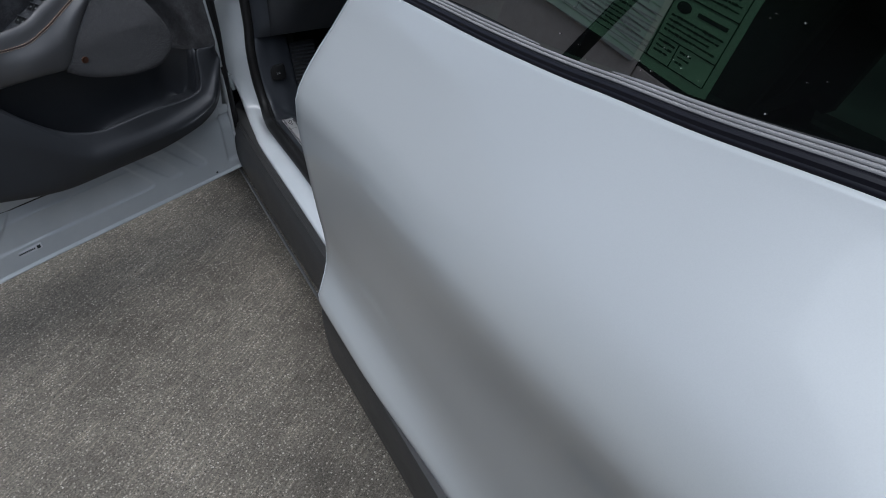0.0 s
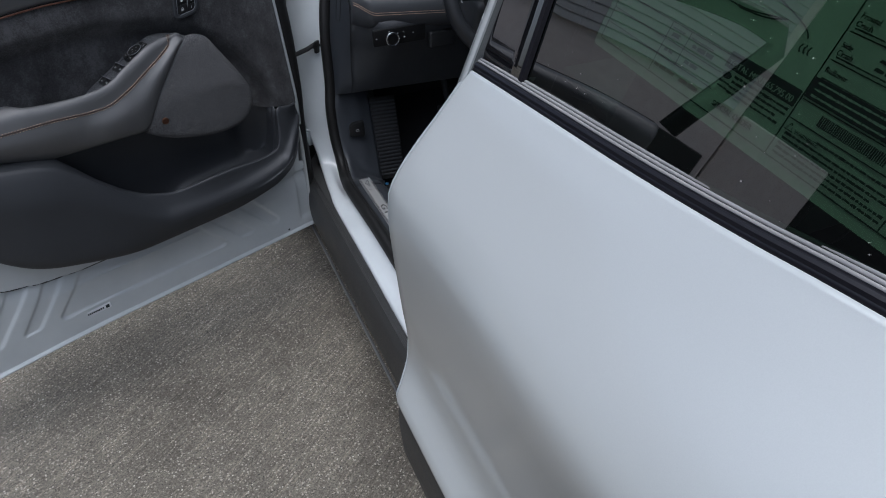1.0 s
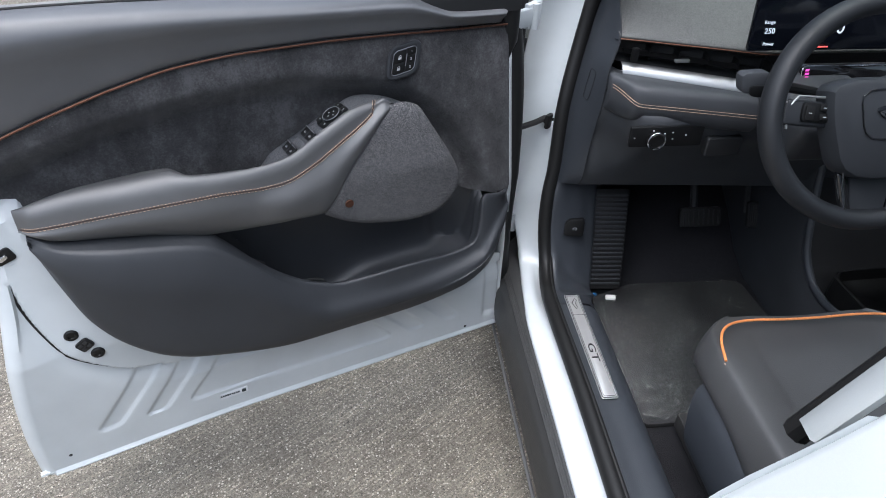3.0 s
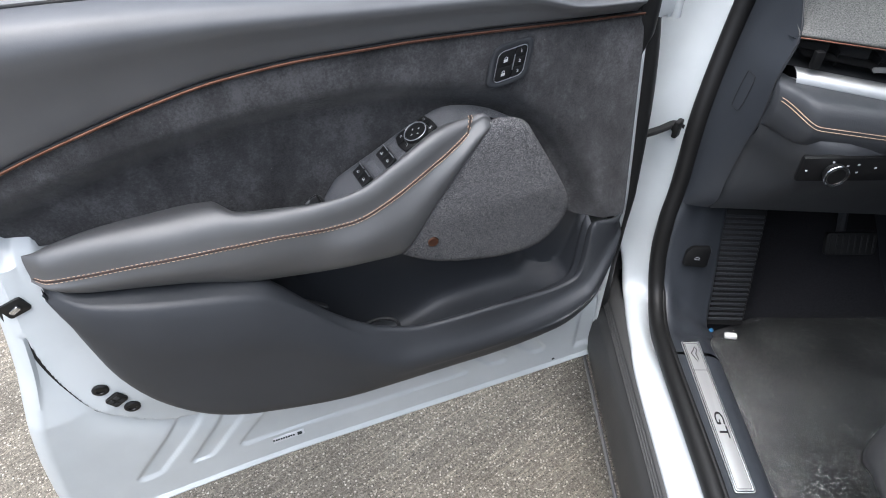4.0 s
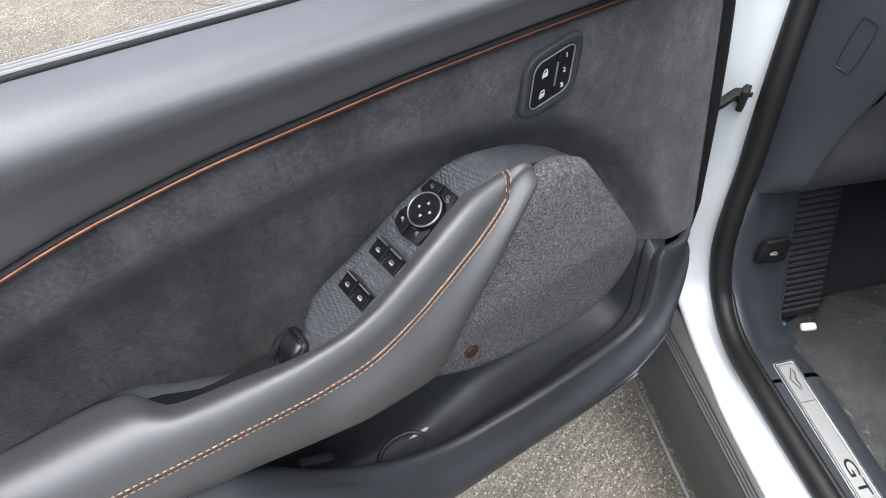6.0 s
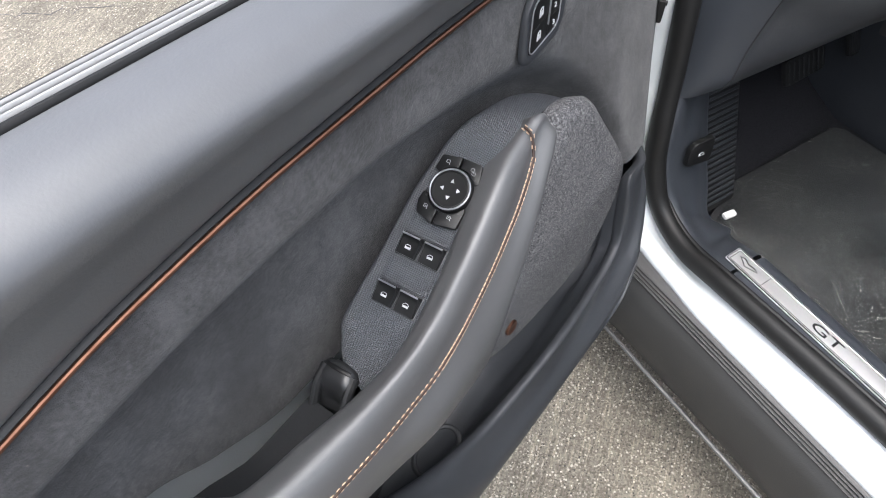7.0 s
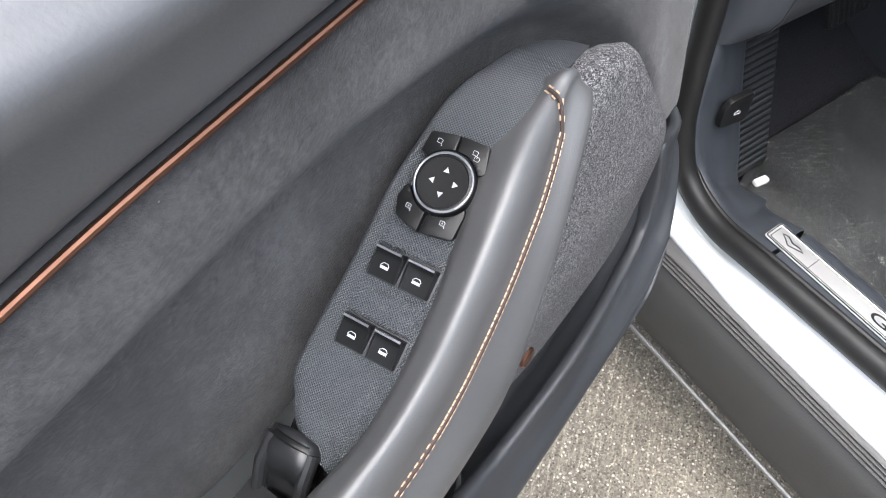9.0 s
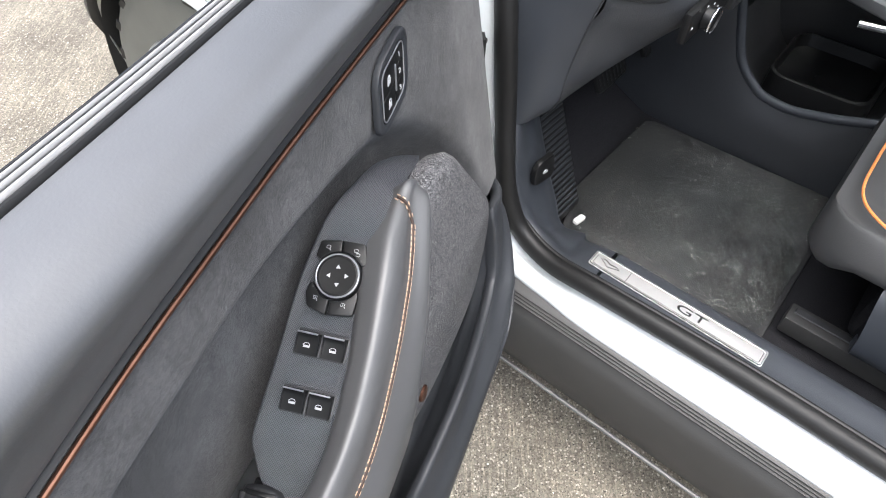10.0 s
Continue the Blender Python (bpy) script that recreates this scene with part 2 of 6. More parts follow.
# crinkled clear film over the mat: fine scratches in its gloss, pale scuffs and a weak haze that also paint in sky
# glints
FILM = glass("clear_film", (0.86, 0.87, 0.88), 1.72)
_ft = FILM.node_tree
_fo = next(n for n in _ft.nodes if n.type == "BSDF_GLOSSY")
_fo.inputs["Roughness"].default_value = 0.12
_fb = node(FILM, "ShaderNodeBump", Strength=0.6, Distance=0.003)
_fr = node(FILM, "ShaderNodeVectorRotate", Angle=radians(34))
wire(FILM, coords(FILM), _fr.inputs["Vector"])
_fm = node(FILM, "ShaderNodeMapping")
_fm.inputs["Scale"].default_value = (1.0, 7.0, 1.0)
wire(FILM, _fr.outputs[0], _fm.inputs["Vector"])
_fn = node(FILM, "ShaderNodeTexNoise", Scale=38.0, Detail=5.0, Roughness=0.62, Distortion=1.2)
wire(FILM, _fm.outputs["Vector"], _fn.inputs["Vector"])
wire(FILM, _fn.outputs["Fac"], _fb.inputs["Height"])
wire(FILM, _fb.outputs[0], _fo.inputs["Normal"])
_fx = node(FILM, "ShaderNodeMapping")
_fx.inputs["Scale"].default_value = (2.2, 9.0, 1.0)
_fx.inputs["Rotation"].default_value = (0, 0, radians(-7))
wire(FILM, _fr.outputs[0], _fx.inputs["Vector"])
_fz = node(FILM, "ShaderNodeTexNoise", Scale=34.0, Detail=4.0, Roughness=0.7, Distortion=0.8)
wire(FILM, _fx.outputs["Vector"], _fz.inputs["Vector"])
_scuff = ramp(FILM, _fz.outputs["Fac"], [(0.48, (0.010, 0.010, 0.010)), (0.58, (0.05, 0.05, 0.05)), (0.68, (0.42, 0.42, 0.42))])
_patch = ramp(FILM, noise_out(FILM, 7, 3), [(0.36, (0.15, 0.15, 0.15)), (0.54, (1, 1, 1))])
_haze = node(FILM, "ShaderNodeBsdfDiffuse", Color=(0.62, 0.62, 0.58, 1))
_hm = node(FILM, "ShaderNodeMixShader")
_out = _ft.nodes["Material Output"]
_scuff_glints = node(FILM, "ShaderNodeMath")
_scuff_glints.operation = "MULTIPLY"
wire(FILM, _scuff, _scuff_glints.inputs[0])
wire(FILM, _patch, _scuff_glints.inputs[1])
wire(FILM, _scuff_glints.outputs[0], _hm.inputs[0])
wire(FILM, _out.inputs[0].links[0].from_socket, _hm.inputs[1])
wire(FILM, _haze.outputs[0], _hm.inputs[2])
wire(FILM, _hm.outputs[0], _out.inputs[0])
MAT = material("floor_mat", (0.02, 0.021, 0.023), 0.9)
tint(MAT, noise_out(MAT, 220, 5), [(0.3, (0.011, 0.0112, 0.0122)), (0.7, (0.028, 0.0285, 0.0302))])
bump(MAT, noise_out(MAT, 500, 3), 0.5, 0.001)

def scuffs():
    """Broom and tyre scuffs: long thin strokes running one way."""
    r = node(GROUND, "ShaderNodeVectorRotate", Angle=radians(-38))
    wire(GROUND, coords(GROUND), r.inputs["Vector"])
    mp = node(GROUND, "ShaderNodeMapping")
    mp.inputs["Scale"].default_value = (1.0, 16.0, 1.0)
    wire(GROUND, r.outputs[0], mp.inputs["Vector"])
    n = node(GROUND, "ShaderNodeTexNoise", Scale=9.0, Detail=6.0, Roughness=0.7)
    wire(GROUND, mp.outputs["Vector"], n.inputs["Vector"])
    return n.outputs["Fac"]


# worn concrete with exposed aggregate
GROUND = material("concrete", (0.2, 0.19, 0.17), 0.9, spec=0.3)
_st = node(GROUND, "ShaderNodeTexVoronoi", Scale=330.0)
wire(GROUND, coords(GROUND), _st.inputs["Vector"])
_sc = node(GROUND, "ShaderNodeSeparateColor")
wire(GROUND, _st.outputs["Color"], _sc.inputs[0])
_stone = ramp(GROUND, _sc.outputs[0], [(0.0, (0.140, 0.130, 0.110)), (0.5, (0.225, 0.211, 0.181)), (0.90, (0.300, 0.281, 0.243)), (0.96, (0.40, 0.38, 0.335)), (1.0, (0.56, 0.53, 0.475))])
_dirt = ramp(GROUND, noise_out(GROUND, 2.2, 8, 0.62), [(0.3, (0.46, 0.45, 0.44)), (0.7, (1.03, 1.01, 0.97))])
_streak = ramp(GROUND, scuffs(), [(0.34, (0.68, 0.68, 0.68)), (0.54, (0.90, 0.89, 0.88)), (0.68, (1.48, 1.44, 1.38))])
_fine = ramp(GROUND, noise_out(GROUND, 900, 3, 0.7), [(0.3, (0.80, 0.80, 0.80)), (0.7, (1.20, 1.19, 1.17))])


def times(m, a, b):
    x = node(m, "ShaderNodeMix")
    x.data_type, x.blend_type = "RGBA", "MULTIPLY"
    x.inputs["Factor"].default_value = 1.0
    wire(m, a, x.inputs[6])
    wire(m, b, x.inputs[7])
    return x.outputs[2]


wire(GROUND, times(GROUND, times(GROUND, times(GROUND, _stone, _dirt), _streak), _fine), principled(GROUND).inputs["Base Color"])
def chips(scale, size, share, color):
    """Scattered chips of one colour over the concrete."""
    v = node(GROUND, "ShaderNodeTexVoronoi", Scale=scale)
    wire(GROUND, coords(GROUND), v.inputs["Vector"])
    dot = ramp(GROUND, v.outputs["Distance"], [(size, (1, 1, 1)), (size * 1.5, (0, 0, 0))])
    pick = node(GROUND, "ShaderNodeSeparateColor")
    wire(GROUND, v.outputs["Color"], pick.inputs[0])
    few = ramp(GROUND, pick.outputs[0], [(1 - share, (0, 0, 0)), (1 - share + 0.02, (1, 1, 1))])
    both = node(GROUND, "ShaderNodeMath")
    both.operation = "MULTIPLY"
    wire(GROUND, dot, both.inputs[0])
    wire(GROUND, few, both.inputs[1])
    x = node(GROUND, "ShaderNodeMix")
    x.data_type = "RGBA"
    x.inputs[7].default_value = (*color, 1)
    base = principled(GROUND).inputs["Base Color"]
    wire(GROUND, base.links[0].from_socket, x.inputs[6])
    wire(GROUND, both.outputs[0], x.inputs["Factor"])
    wire(GROUND, x.outputs[2], base)


chips(75.0, 0.13, 0.14, (0.50, 0.47, 0.41))
chips(110.0, 0.20, 0.35, (0.36, 0.335, 0.285))
chips(120.0, 0.17, 0.45, (0.050, 0.047, 0.042))
bump(GROUND, _st.outputs["Distance"], 0.4, 0.002)
bump(GROUND, noise_out(GROUND, 160, 6, 0.7), 0.6, 0.004)


# ---- shape helpers ----
def ip(*keys):
    """A smooth curve through (x, y) keys that never overshoots."""
    x = np.array([k[0] for k in keys], float)
    y = np.array([k[1] for k in keys], float)
    h = np.diff(x)
    d = np.diff(y) / h
    m = np.zeros(len(x))
    m[0], m[-1] = d[0], d[-1]
    for i in range(1, len(x) - 1):
        if d[i - 1] * d[i] > 0:
            w1, w2 = 2 * h[i] + h[i - 1], h[i] + 2 * h[i - 1]
            m[i] = (w1 + w2) / (w1 / d[i - 1] + w2 / d[i])

    def f(q):
        q = min(max(q, x[0]), x[-1])
        i = min(int(np.searchsorted(x, q, "right")) - 1, len(h) - 1)
        t = (q - x[i]) / h[i]
        return float((1 + 2 * t) * (1 - t) ** 2 * y[i] + t * (1 - t) ** 2 * h[i] * m[i] + t * t * (3 - 2 * t) * y[i + 1] + t * t * (t - 1) * h[i] * m[i + 1])

    return f


def step(a, b, x):
    t = min(max((x - a) / (b - a), 0), 1)
    return t * t * (3 - 2 * t)


def rounded(points, n=6):
    """A smooth run through points (Catmull-Rom)."""
    p = [Vector(q) for q in points]
    p = [p[0] * 2 - p[1], *p, p[-1] * 2 - p[-2]]
    out = []
    for a, b, c, d in zip(p, p[1:], p[2:], p[3:]):
        for i in range(n):
            t = i / n
            out.append(0.5 * (2 * b + (c - a) * t + (2 * a - 5 * b + 4 * c - d) * t * t + (3 * b - a - 3 * c + d) * t ** 3))
    return out + [p[-2]]


def cut_corners(loop, times_=2, k=0.25):
    """Rounds a closed outline."""
    p = [Vector(q) for q in loop]
    for _ in range(times_):
        q = []
        for a, b in zip(p, p[1:] + p[:1]):
            q += [a.lerp(b, k), a.lerp(b, 1 - k)]
        p = q
    return p


def place(ob, parent, m=None):
    if m is not None:
        ob.matrix_basis = m
    if parent is not None:
        ob.parent = parent
        if parent.type == "EMPTY":
            ob.matrix_parent_inverse = parent.matrix_basis.inverted()
    return ob


def part(name, geometry, mat, parent=None, label="", sharp=35, m=None, solid=0.0):
    """One mesh object from (vertices, faces) or a bmesh, under a thing or a part."""
    me = bpy.data.meshes.new(name)
    if isinstance(geometry, bmesh.types.BMesh):
        geometry.to_mesh(me)
        geometry.free()
    else:
        me.from_pydata([tuple(v) for v in geometry[0]], [], geometry[1])
    me.polygons.foreach_set("use_smooth", [True] * len(me.polygons))
    me.set_sharp_from_angle(angle=radians(sharp))
    me.materials.append(mat)
    ob = place(new(name, me), parent, m)
    if solid:
        s = ob.modifiers.new("solid", "SOLIDIFY")
        s.thickness, s.offset = solid, 0
    if label:
        tagged(ob, label)
    return ob


def grid(rows, close=False):
    """Vertices and faces of a sheet through rows of points."""
    n = len(rows[0])
    verts = [p for r in rows for p in r]
    faces = []
    for i in range(len(rows) - 1):
        for j in range(n if close else n - 1):
            k = (j + 1) % n
            faces.append((i * n + j, i * n + k, (i + 1) * n + k, (i + 1) * n + j))
    return verts, faces


def capped(rows):
    """A closed tube of loops with both ends filled."""
    v, f = grid(rows, True)
    n = len(rows[0])
    return v, f + [tuple(range(n - 1, -1, -1)), tuple(range(len(v) - n, len(v)))]


def join(*geos):
    v, f = [], []
    for gv, gf in geos:
        f += [tuple(i + len(v) for i in q) for q in gf]
        v += list(gv)
    return v, f


def tube(points, r, sides=10, flat=1.0, closed=False, up=(0, 0, 1)):
    """A round (or flattened) rod along points."""
    p = [Vector(q) for q in points]
    rows = []
    for i, q in enumerate(p):
        if closed:
            d = p[(i + 1) % len(p)] - p[i - 1]
        else:
            d = p[min(i + 1, len(p) - 1)] - p[max(i - 1, 0)]
        d.normalize()
        a = d.cross(Vector(up))
        if a.length < 1e-3:
            a = d.cross(Vector((1, 0, 0)))
        a.normalize()
        b = a.cross(d)
        rows.append([q + a * (r * math.cos(2 * math.pi * k / sides)) + b * (r * flat * math.sin(2 * math.pi * k / sides)) for k in range(sides)])
    if closed:
        return grid(rows + [rows[0]], True)
    return capped(rows)


def block(size, bevel=0.003, segments=2, m=None):
    bm = bmesh.new()
    bmesh.ops.create_cube(bm, size=1, matrix=Matrix.Diagonal((*size, 1)))
    if bevel:
        bmesh.ops.bevel(bm, geom=bm.edges[:], offset=min(bevel, min(size) * 0.45), segments=segments, profile=0.6, affect="EDGES")
    if m is not None:
        bmesh.ops.transform(bm, matrix=m, verts=bm.verts[:])
    v = [x.co.copy() for x in bm.verts]
    f = [tuple(x.index for x in q.verts) for q in bm.faces]
    bm.free()
    return v, f


def moved(geo, m):
    return [m @ Vector(v) for v in geo[0]], geo[1]


def lathe(profile, sides=32, axis="Z"):
    """Turns (radius, height) pairs round an axis."""
    rows = []
    for r, h in profile:
        ring = []
        for k in range(sides):
            c, s = r * math.cos(2 * math.pi * k / sides), r * math.sin(2 * math.pi * k / sides)
            ring.append(Vector((c, s, h)) if axis == "Z" else Vector((h, c, s)))
        rows.append(ring)
    return capped(rows)


def slab(outline, depth, bevel=0.0015, m=None):
    """A flat plate: a closed 2D outline raised by depth with softened upper edges."""
    p = [Vector((q[0], q[1], 0)) for q in outline]
    c = sum(p, Vector()) / len(p)
    size = sum((q - c).length for q in p) / len(p)
    k = 1 - bevel / size

    def ring(scale, h):
        return [Vector((c.x + (q.x - c.x) * scale, c.y + (q.y - c.y) * scale, h)) for q in p]

    geo = capped([ring(1, 0), ring(1, depth - bevel), ring(1 - (1 - k) * 0.3, depth - bevel * 0.3), ring(k, depth)])
    return moved(geo, m) if m is not None else geo


def round_rect(w, h, r, n=4):
    out = []
    for cx, cy, a in ((w / 2 - r, h / 2 - r, 0), (-w / 2 + r, h / 2 - r, 90), (-w / 2 + r, -h / 2 + r, 180), (w / 2 - r, -h / 2 + r, 270)):
        for i in range(n + 1):
            t = radians(a + 90 * i / n)
            out.append((cx + r * math.cos(t), cy + r * math.sin(t)))
    return out


def span(a, b, n):
    return [a + (b - a) * i / (n - 1) for i in range(n)]


def letters(name, text, size, mat, parent, m, extrude=0.0003, align="CENTER"):
    """Raised writing as one mesh."""
    cu = bpy.data.curves.new(name, "FONT")
    cu.body, cu.size, cu.extrude, cu.align_x, cu.align_y = text, size, extrude, align, "CENTER"
    tmp = new(name, cu)
    me = bpy.data.meshes.new_from_object(tmp)
    bpy.data.objects.remove(tmp)
    bpy.data.curves.remove(cu)
    me.materials.clear()
    me.materials.append(mat)
    return place(new(name, me), parent, m)


def frame_of(origin, x_axis, y_axis):
    x = Vector(x_axis).normalized()
    z = x.cross(Vector(y_axis)).normalized()
    y = z.cross(x)
    m = Matrix((x, y, z)).transposed().to_4x4()
    m.translation = Vector(origin)
    return m

# ---- ground ----
ground = part("ground", grid([[(x, y, 0) for x in (-2500, -60, -12, -4, 0, 4, 12, 60, 2500)] for y in (-2500, -60, -12, -4, 0, 4, 12, 60, 2500)]), GROUND)
tagged(ground, "worn grey-brown concrete with exposed aggregate and pale scuffs", "ground", kind="structure")


def parking_line(a, b, width):
    d = (Vector(b) - Vector(a)).normalized()
    s = Vector((-d.y, d.x)) * width / 2
    ob = part("parking_line", grid([[(*(Vector(a) + d * t + s * k), 0.004) for k in (-1, -0.4, 0.3, 1)] for t in span(0, (Vector(b) - Vector(a)).length, 12)]), LINE)
    return tagged(ob, "worn white painted parking line on the concrete", "parking line", "parking lines", "structure")


parking_line((-1.12, 2.50), (-4.6, 4.15), 0.10)
parking_line((-1.86, 3.80), (-5.4, 5.60), 0.10)

# a thin crack running across the slab
rng = random.Random(8)
crack = []
for k in span(0, 1, 26):
    c = Vector((-.55 - .75 * k, 1.94 + .34 * k, .0015)) + Vector((.022 * rng.uniform(-1, 1), .022 * rng.uniform(-1, 1), 0))
    w = .0012 + .0016 * rng.random()
    crack.append([c + Vector((0, w, 0)), c - Vector((0, w, 0))])
part("crack", grid(crack), CAVITY, ground, "thin dark crack in the concrete")

# ---- the car: one thing at its base, everything fixed to it hangs under it ----
car = new("car")
car.matrix_basis = pose(0.74, -0.69, 0)
tagged(car, "white electric crossover with its driver's door wide open, parked on concrete", "car")

# ---- low building across the lot, seen only as a reflection in the glass ----
building = new("building")
FACE = pose(-9.6, 9.2, 0, 0, 0, 46)
building.matrix_basis = FACE
tagged(building, "low plain building with grey siding over a stucco base", "building")
part("wall", block((12.6, 6, 5.2), .03, 1, FACE @ pose(4.7, 3.05, 2.6)), STUCCO, building)
part("low_wall", block((2.4, 1.0, 1.9), .03, 1, FACE @ pose(-2.85, .9, .95)), STUCCO, building)
# unseen dark block, added only to darken what the rear window reflects
part("reflection_block", block((9.4, 5, 5.2), .03, 1, FACE @ pose(-6.35, 3.9, 2.6)), CLAD, building, "added dark block that darkens the window's reflection")
part("plinth", block((12.4, .10, .80), .02, 1, FACE @ pose(4.75, 0, .40)), CLAD, building, "dark plinth")
part("roof", block((22.8, 7, .25), .04, 1, FACE @ pose(0, 3.0, 5.3)), CLAD, building, "dark flat roof")
for k in range(18):
    part("siding_board", moved(block((9.0, .03, .165), .004, 1), FACE @ pose(3.1, -.005, 1.93 + .17 * k, -7)), SIDING, building)

# ---- open driver's door: u runs from the hinge to the latch, v towards the cabin side, z up ----
DOOR = pose(-0.137, 0.127, 0, 0, 0, 200)

strip_z = ip((-.03, .9955), (.14, 1.0035), (.27, 1.0105), (.40, 1.0150), (.51, 1.0150), (.62, 1.0080), (.73, .987), (.79, .971), (.89, .941), (.99, .902))
belt_z = ip((-.03, 1.034), (.05, 1.038), (.12, 1.044), (.165, 1.060), (.215, 1.077), (.31, 1.084), (.43, 1.092), (.54, 1.101), (.63, 1.108), (.72, 1.114), (.82, 1.118), (1.0, 1.121))
sheet_end = ip((.22, 1.070), (.30, 1.068), (.386, 1.060), (.48, 1.045), (.55, 1.030), (.63, 1.013), (.75, 1.0), (1.12, .985))
rim_z = ip((-.022, .648), (-.006, .648), (.03, .653), (.060, .656), (.070, .646), (.077, .605), (.086, .565), (.100, .549), (.144, .543), (.27, .551), (.397, .545), (.47, .565), (.513, .592), (.57, .645), (.62, .703), (.641, .722), (.741, .745), (.815, .757), (.881, .764), (.925, .772))
rim_v = ip((-.022, -.050), (-.006, .0), (.03, .020), (.066, .020), (.078, .030), (.088, .038), (.144, .046), (.27, .053), (.397, .046), (.47, .040), (.57, .030), (.641, .016), (.741, .008), (.881, -.004), (.925, -.03))
crest_z = ip((-.022, .62), (-.006, .62), (.03, .60), (.06, .565), (.085, .535), (.145, .523), (.298, .512), (.432, .517), (.511, .573), (.594, .662), (.67, .712), (.784, .738), (.867, .752), (.925, .762))
crest_v = ip((-.022, -.046), (-.006, .004), (.03, .032), (.085, .052), (.30, .066), (.50, .060), (.64, .050), (.78, .045), (.867, .026), (.905, .0), (.925, -.024))
low_z = ip((-.022, .60), (-.006, .60), (.01, .555), (.03, .52), (.08, .487), (.143, .464), (.30, .438), (.50, .436), (.70, .482), (.757, .503), (.824, .550), (.875, .615), (.90, .68), (.915, .72), (.925, .75))
low_v = ip((-.022, -.050), (-.006, .0), (.03, .04), (.08, .068), (.143, .077), (.30, .070), (.50, .068), (.70, .074), (.757, .070), (.824, .057), (.875, .033), (.90, .008), (.925, -.028))
arc_z = ip((-.01, .55), (.021, .626), (.094, .769), (.146, .846), (.236, .912), (.34, .942), (.466, .959), (.585, .956), (.70, .943), (.82, .919), (.96, .88))


# line of the shoulder under which the lower weather seal lies
SHOULDER = [(p.x, p.y) for p in rounded([(-.03, .425, 0), (.148, .416, 0), (.387, .406, 0), (.55, .406, 0), (.66, .408, 0), (.75, .418, 0), (.836, .441, 0), (.882, .470, 0), (.931, .520, 0), (.954, .573, 0), (.967, .621, 0), (.972, .664, 0), (.975, .72, 0), (.976, .80, 0)], 4)]


def outside(u, z):
    """Distance outside the shoulder line, negative within it."""
    near, sign = 9.0, 1.0
    for (a, b), (c, d) in zip(SHOULDER, SHOULDER[1:]):
        t = min(max(((u - a) * (c - a) + (z - b) * (d - b)) / ((c - a) ** 2 + (d - b) ** 2), 0), 1)
        x, y = u - a - t * (c - a), z - b - t * (d - b)
        h = math.hypot(x, y)
        if h < near:
            near, sign = h, 1.0 if x * (d - b) - y * (c - a) > 0 else -1.0
    return near * sign


# pressed recesses in the bare sheet below it
RECESSES = [
    [(.829, .440), (.939, .305), (.936, .297), (.928, .294), (.900, .295), (.892, .299), (.778, .430)],
    [(.752, .420), (.845, .302), (.842, .294), (.834, .292), (.809, .293), (.801, .297), (.700, .416)],
    [(.664, .410), (.755, .304), (.754, .294), (.744, .290), (.512, .286), (.297, .285), (.286, .290), (.283, .300), (.372, .410)],
    [(.348, .410), (.255, .310), (.238, .291), (.226, .287), (.202, .285), (.193, .289), (.192, .299), (.290, .412)],
    [(.254, .414), (.146, .293), (.135, .285), (.116, .281), (.105, .286), (.104, .300), (.195, .416)],
]


def depth_in(loop, u, z):
    """How far a point lies inside a closed outline; 0 outside it."""
    odd, near = False, 9.0
    for (a, b), (c, d) in zip(loop, loop[1:] + loop[:1]):
        if (b > z) != (d > z) and u < a + (z - b) * (c - a) / (d - b):
            odd = not odd
        t = min(max(((u - a) * (c - a) + (z - b) * (d - b)) / ((c - a) ** 2 + (d - b) ** 2), 0), 1)
        near = min(near, math.hypot(u - a - t * (c - a), z - b - t * (d - b)))
    return near if odd else 0.0


def sheet_v(u, z):
    hidden = step(0.02, 0.07, z - low_z(u)) * step(.935 + .055 * step(.77, .83, z), .90 + .055 * step(.77, .83, z), u)
    groove = 0.0
    if z < .80 and (u > .8 or .37 < z < .47):
        d = outside(u, z)
        groove = -0.012 * step(0, .005, d) * math.exp(-(max(d, 0) / 0.03) ** 2)
    pressed = -0.0042 * step(0, 0.0055, max(depth_in(r, u, z) for r in RECESSES)) if .27 < z < .46 else 0.0
    crease = -0.006 * step(.034, .022, u) * step(.25, .27, z) * step(.50, .45, z)
    return -0.004 + 0.018 * step(0.6, 1.1, u) - 0.19 * max(0, z - 0.52) * (1 - hidden) - 0.098 * hidden + groove + pressed + crease


def door_sheet():
    rows = []
    for z in [.222, .224, .232, .245] + span(.252, .70, 110) + span(.72, 1.05, 14):
        e = sheet_end(z)
        row = [(u, sheet_v(u, z) + (0.006 if z < 0.225 else 0), z) for u in span(-0.012 if z < .45 else .004, e - 0.03, 260)]
        v0 = sheet_v(e, z)
        for a in span(8, 90, 7):
            row.append((e - 0.03 + 0.03 * math.sin(radians(a)), v0 - 0.03 * (1 - math.cos(radians(a))), z))
        row += [(e + 0.002, v0 - 0.07, z), (e + 0.004, -0.135 + 0.06 * step(0.5, 0.22, z), z)]
        rows.append(row)
    return grid(rows)


front_door = part("front_door", door_sheet(), SHEET, car, "open white door with dark trim, bare painted sheet below", m=DOOR, solid=0.002)


def on_door(name, geo, mat, label="", sharp=35, solid=0.0):
    return part(name, geo, mat, front_door, label, sharp, None, solid)


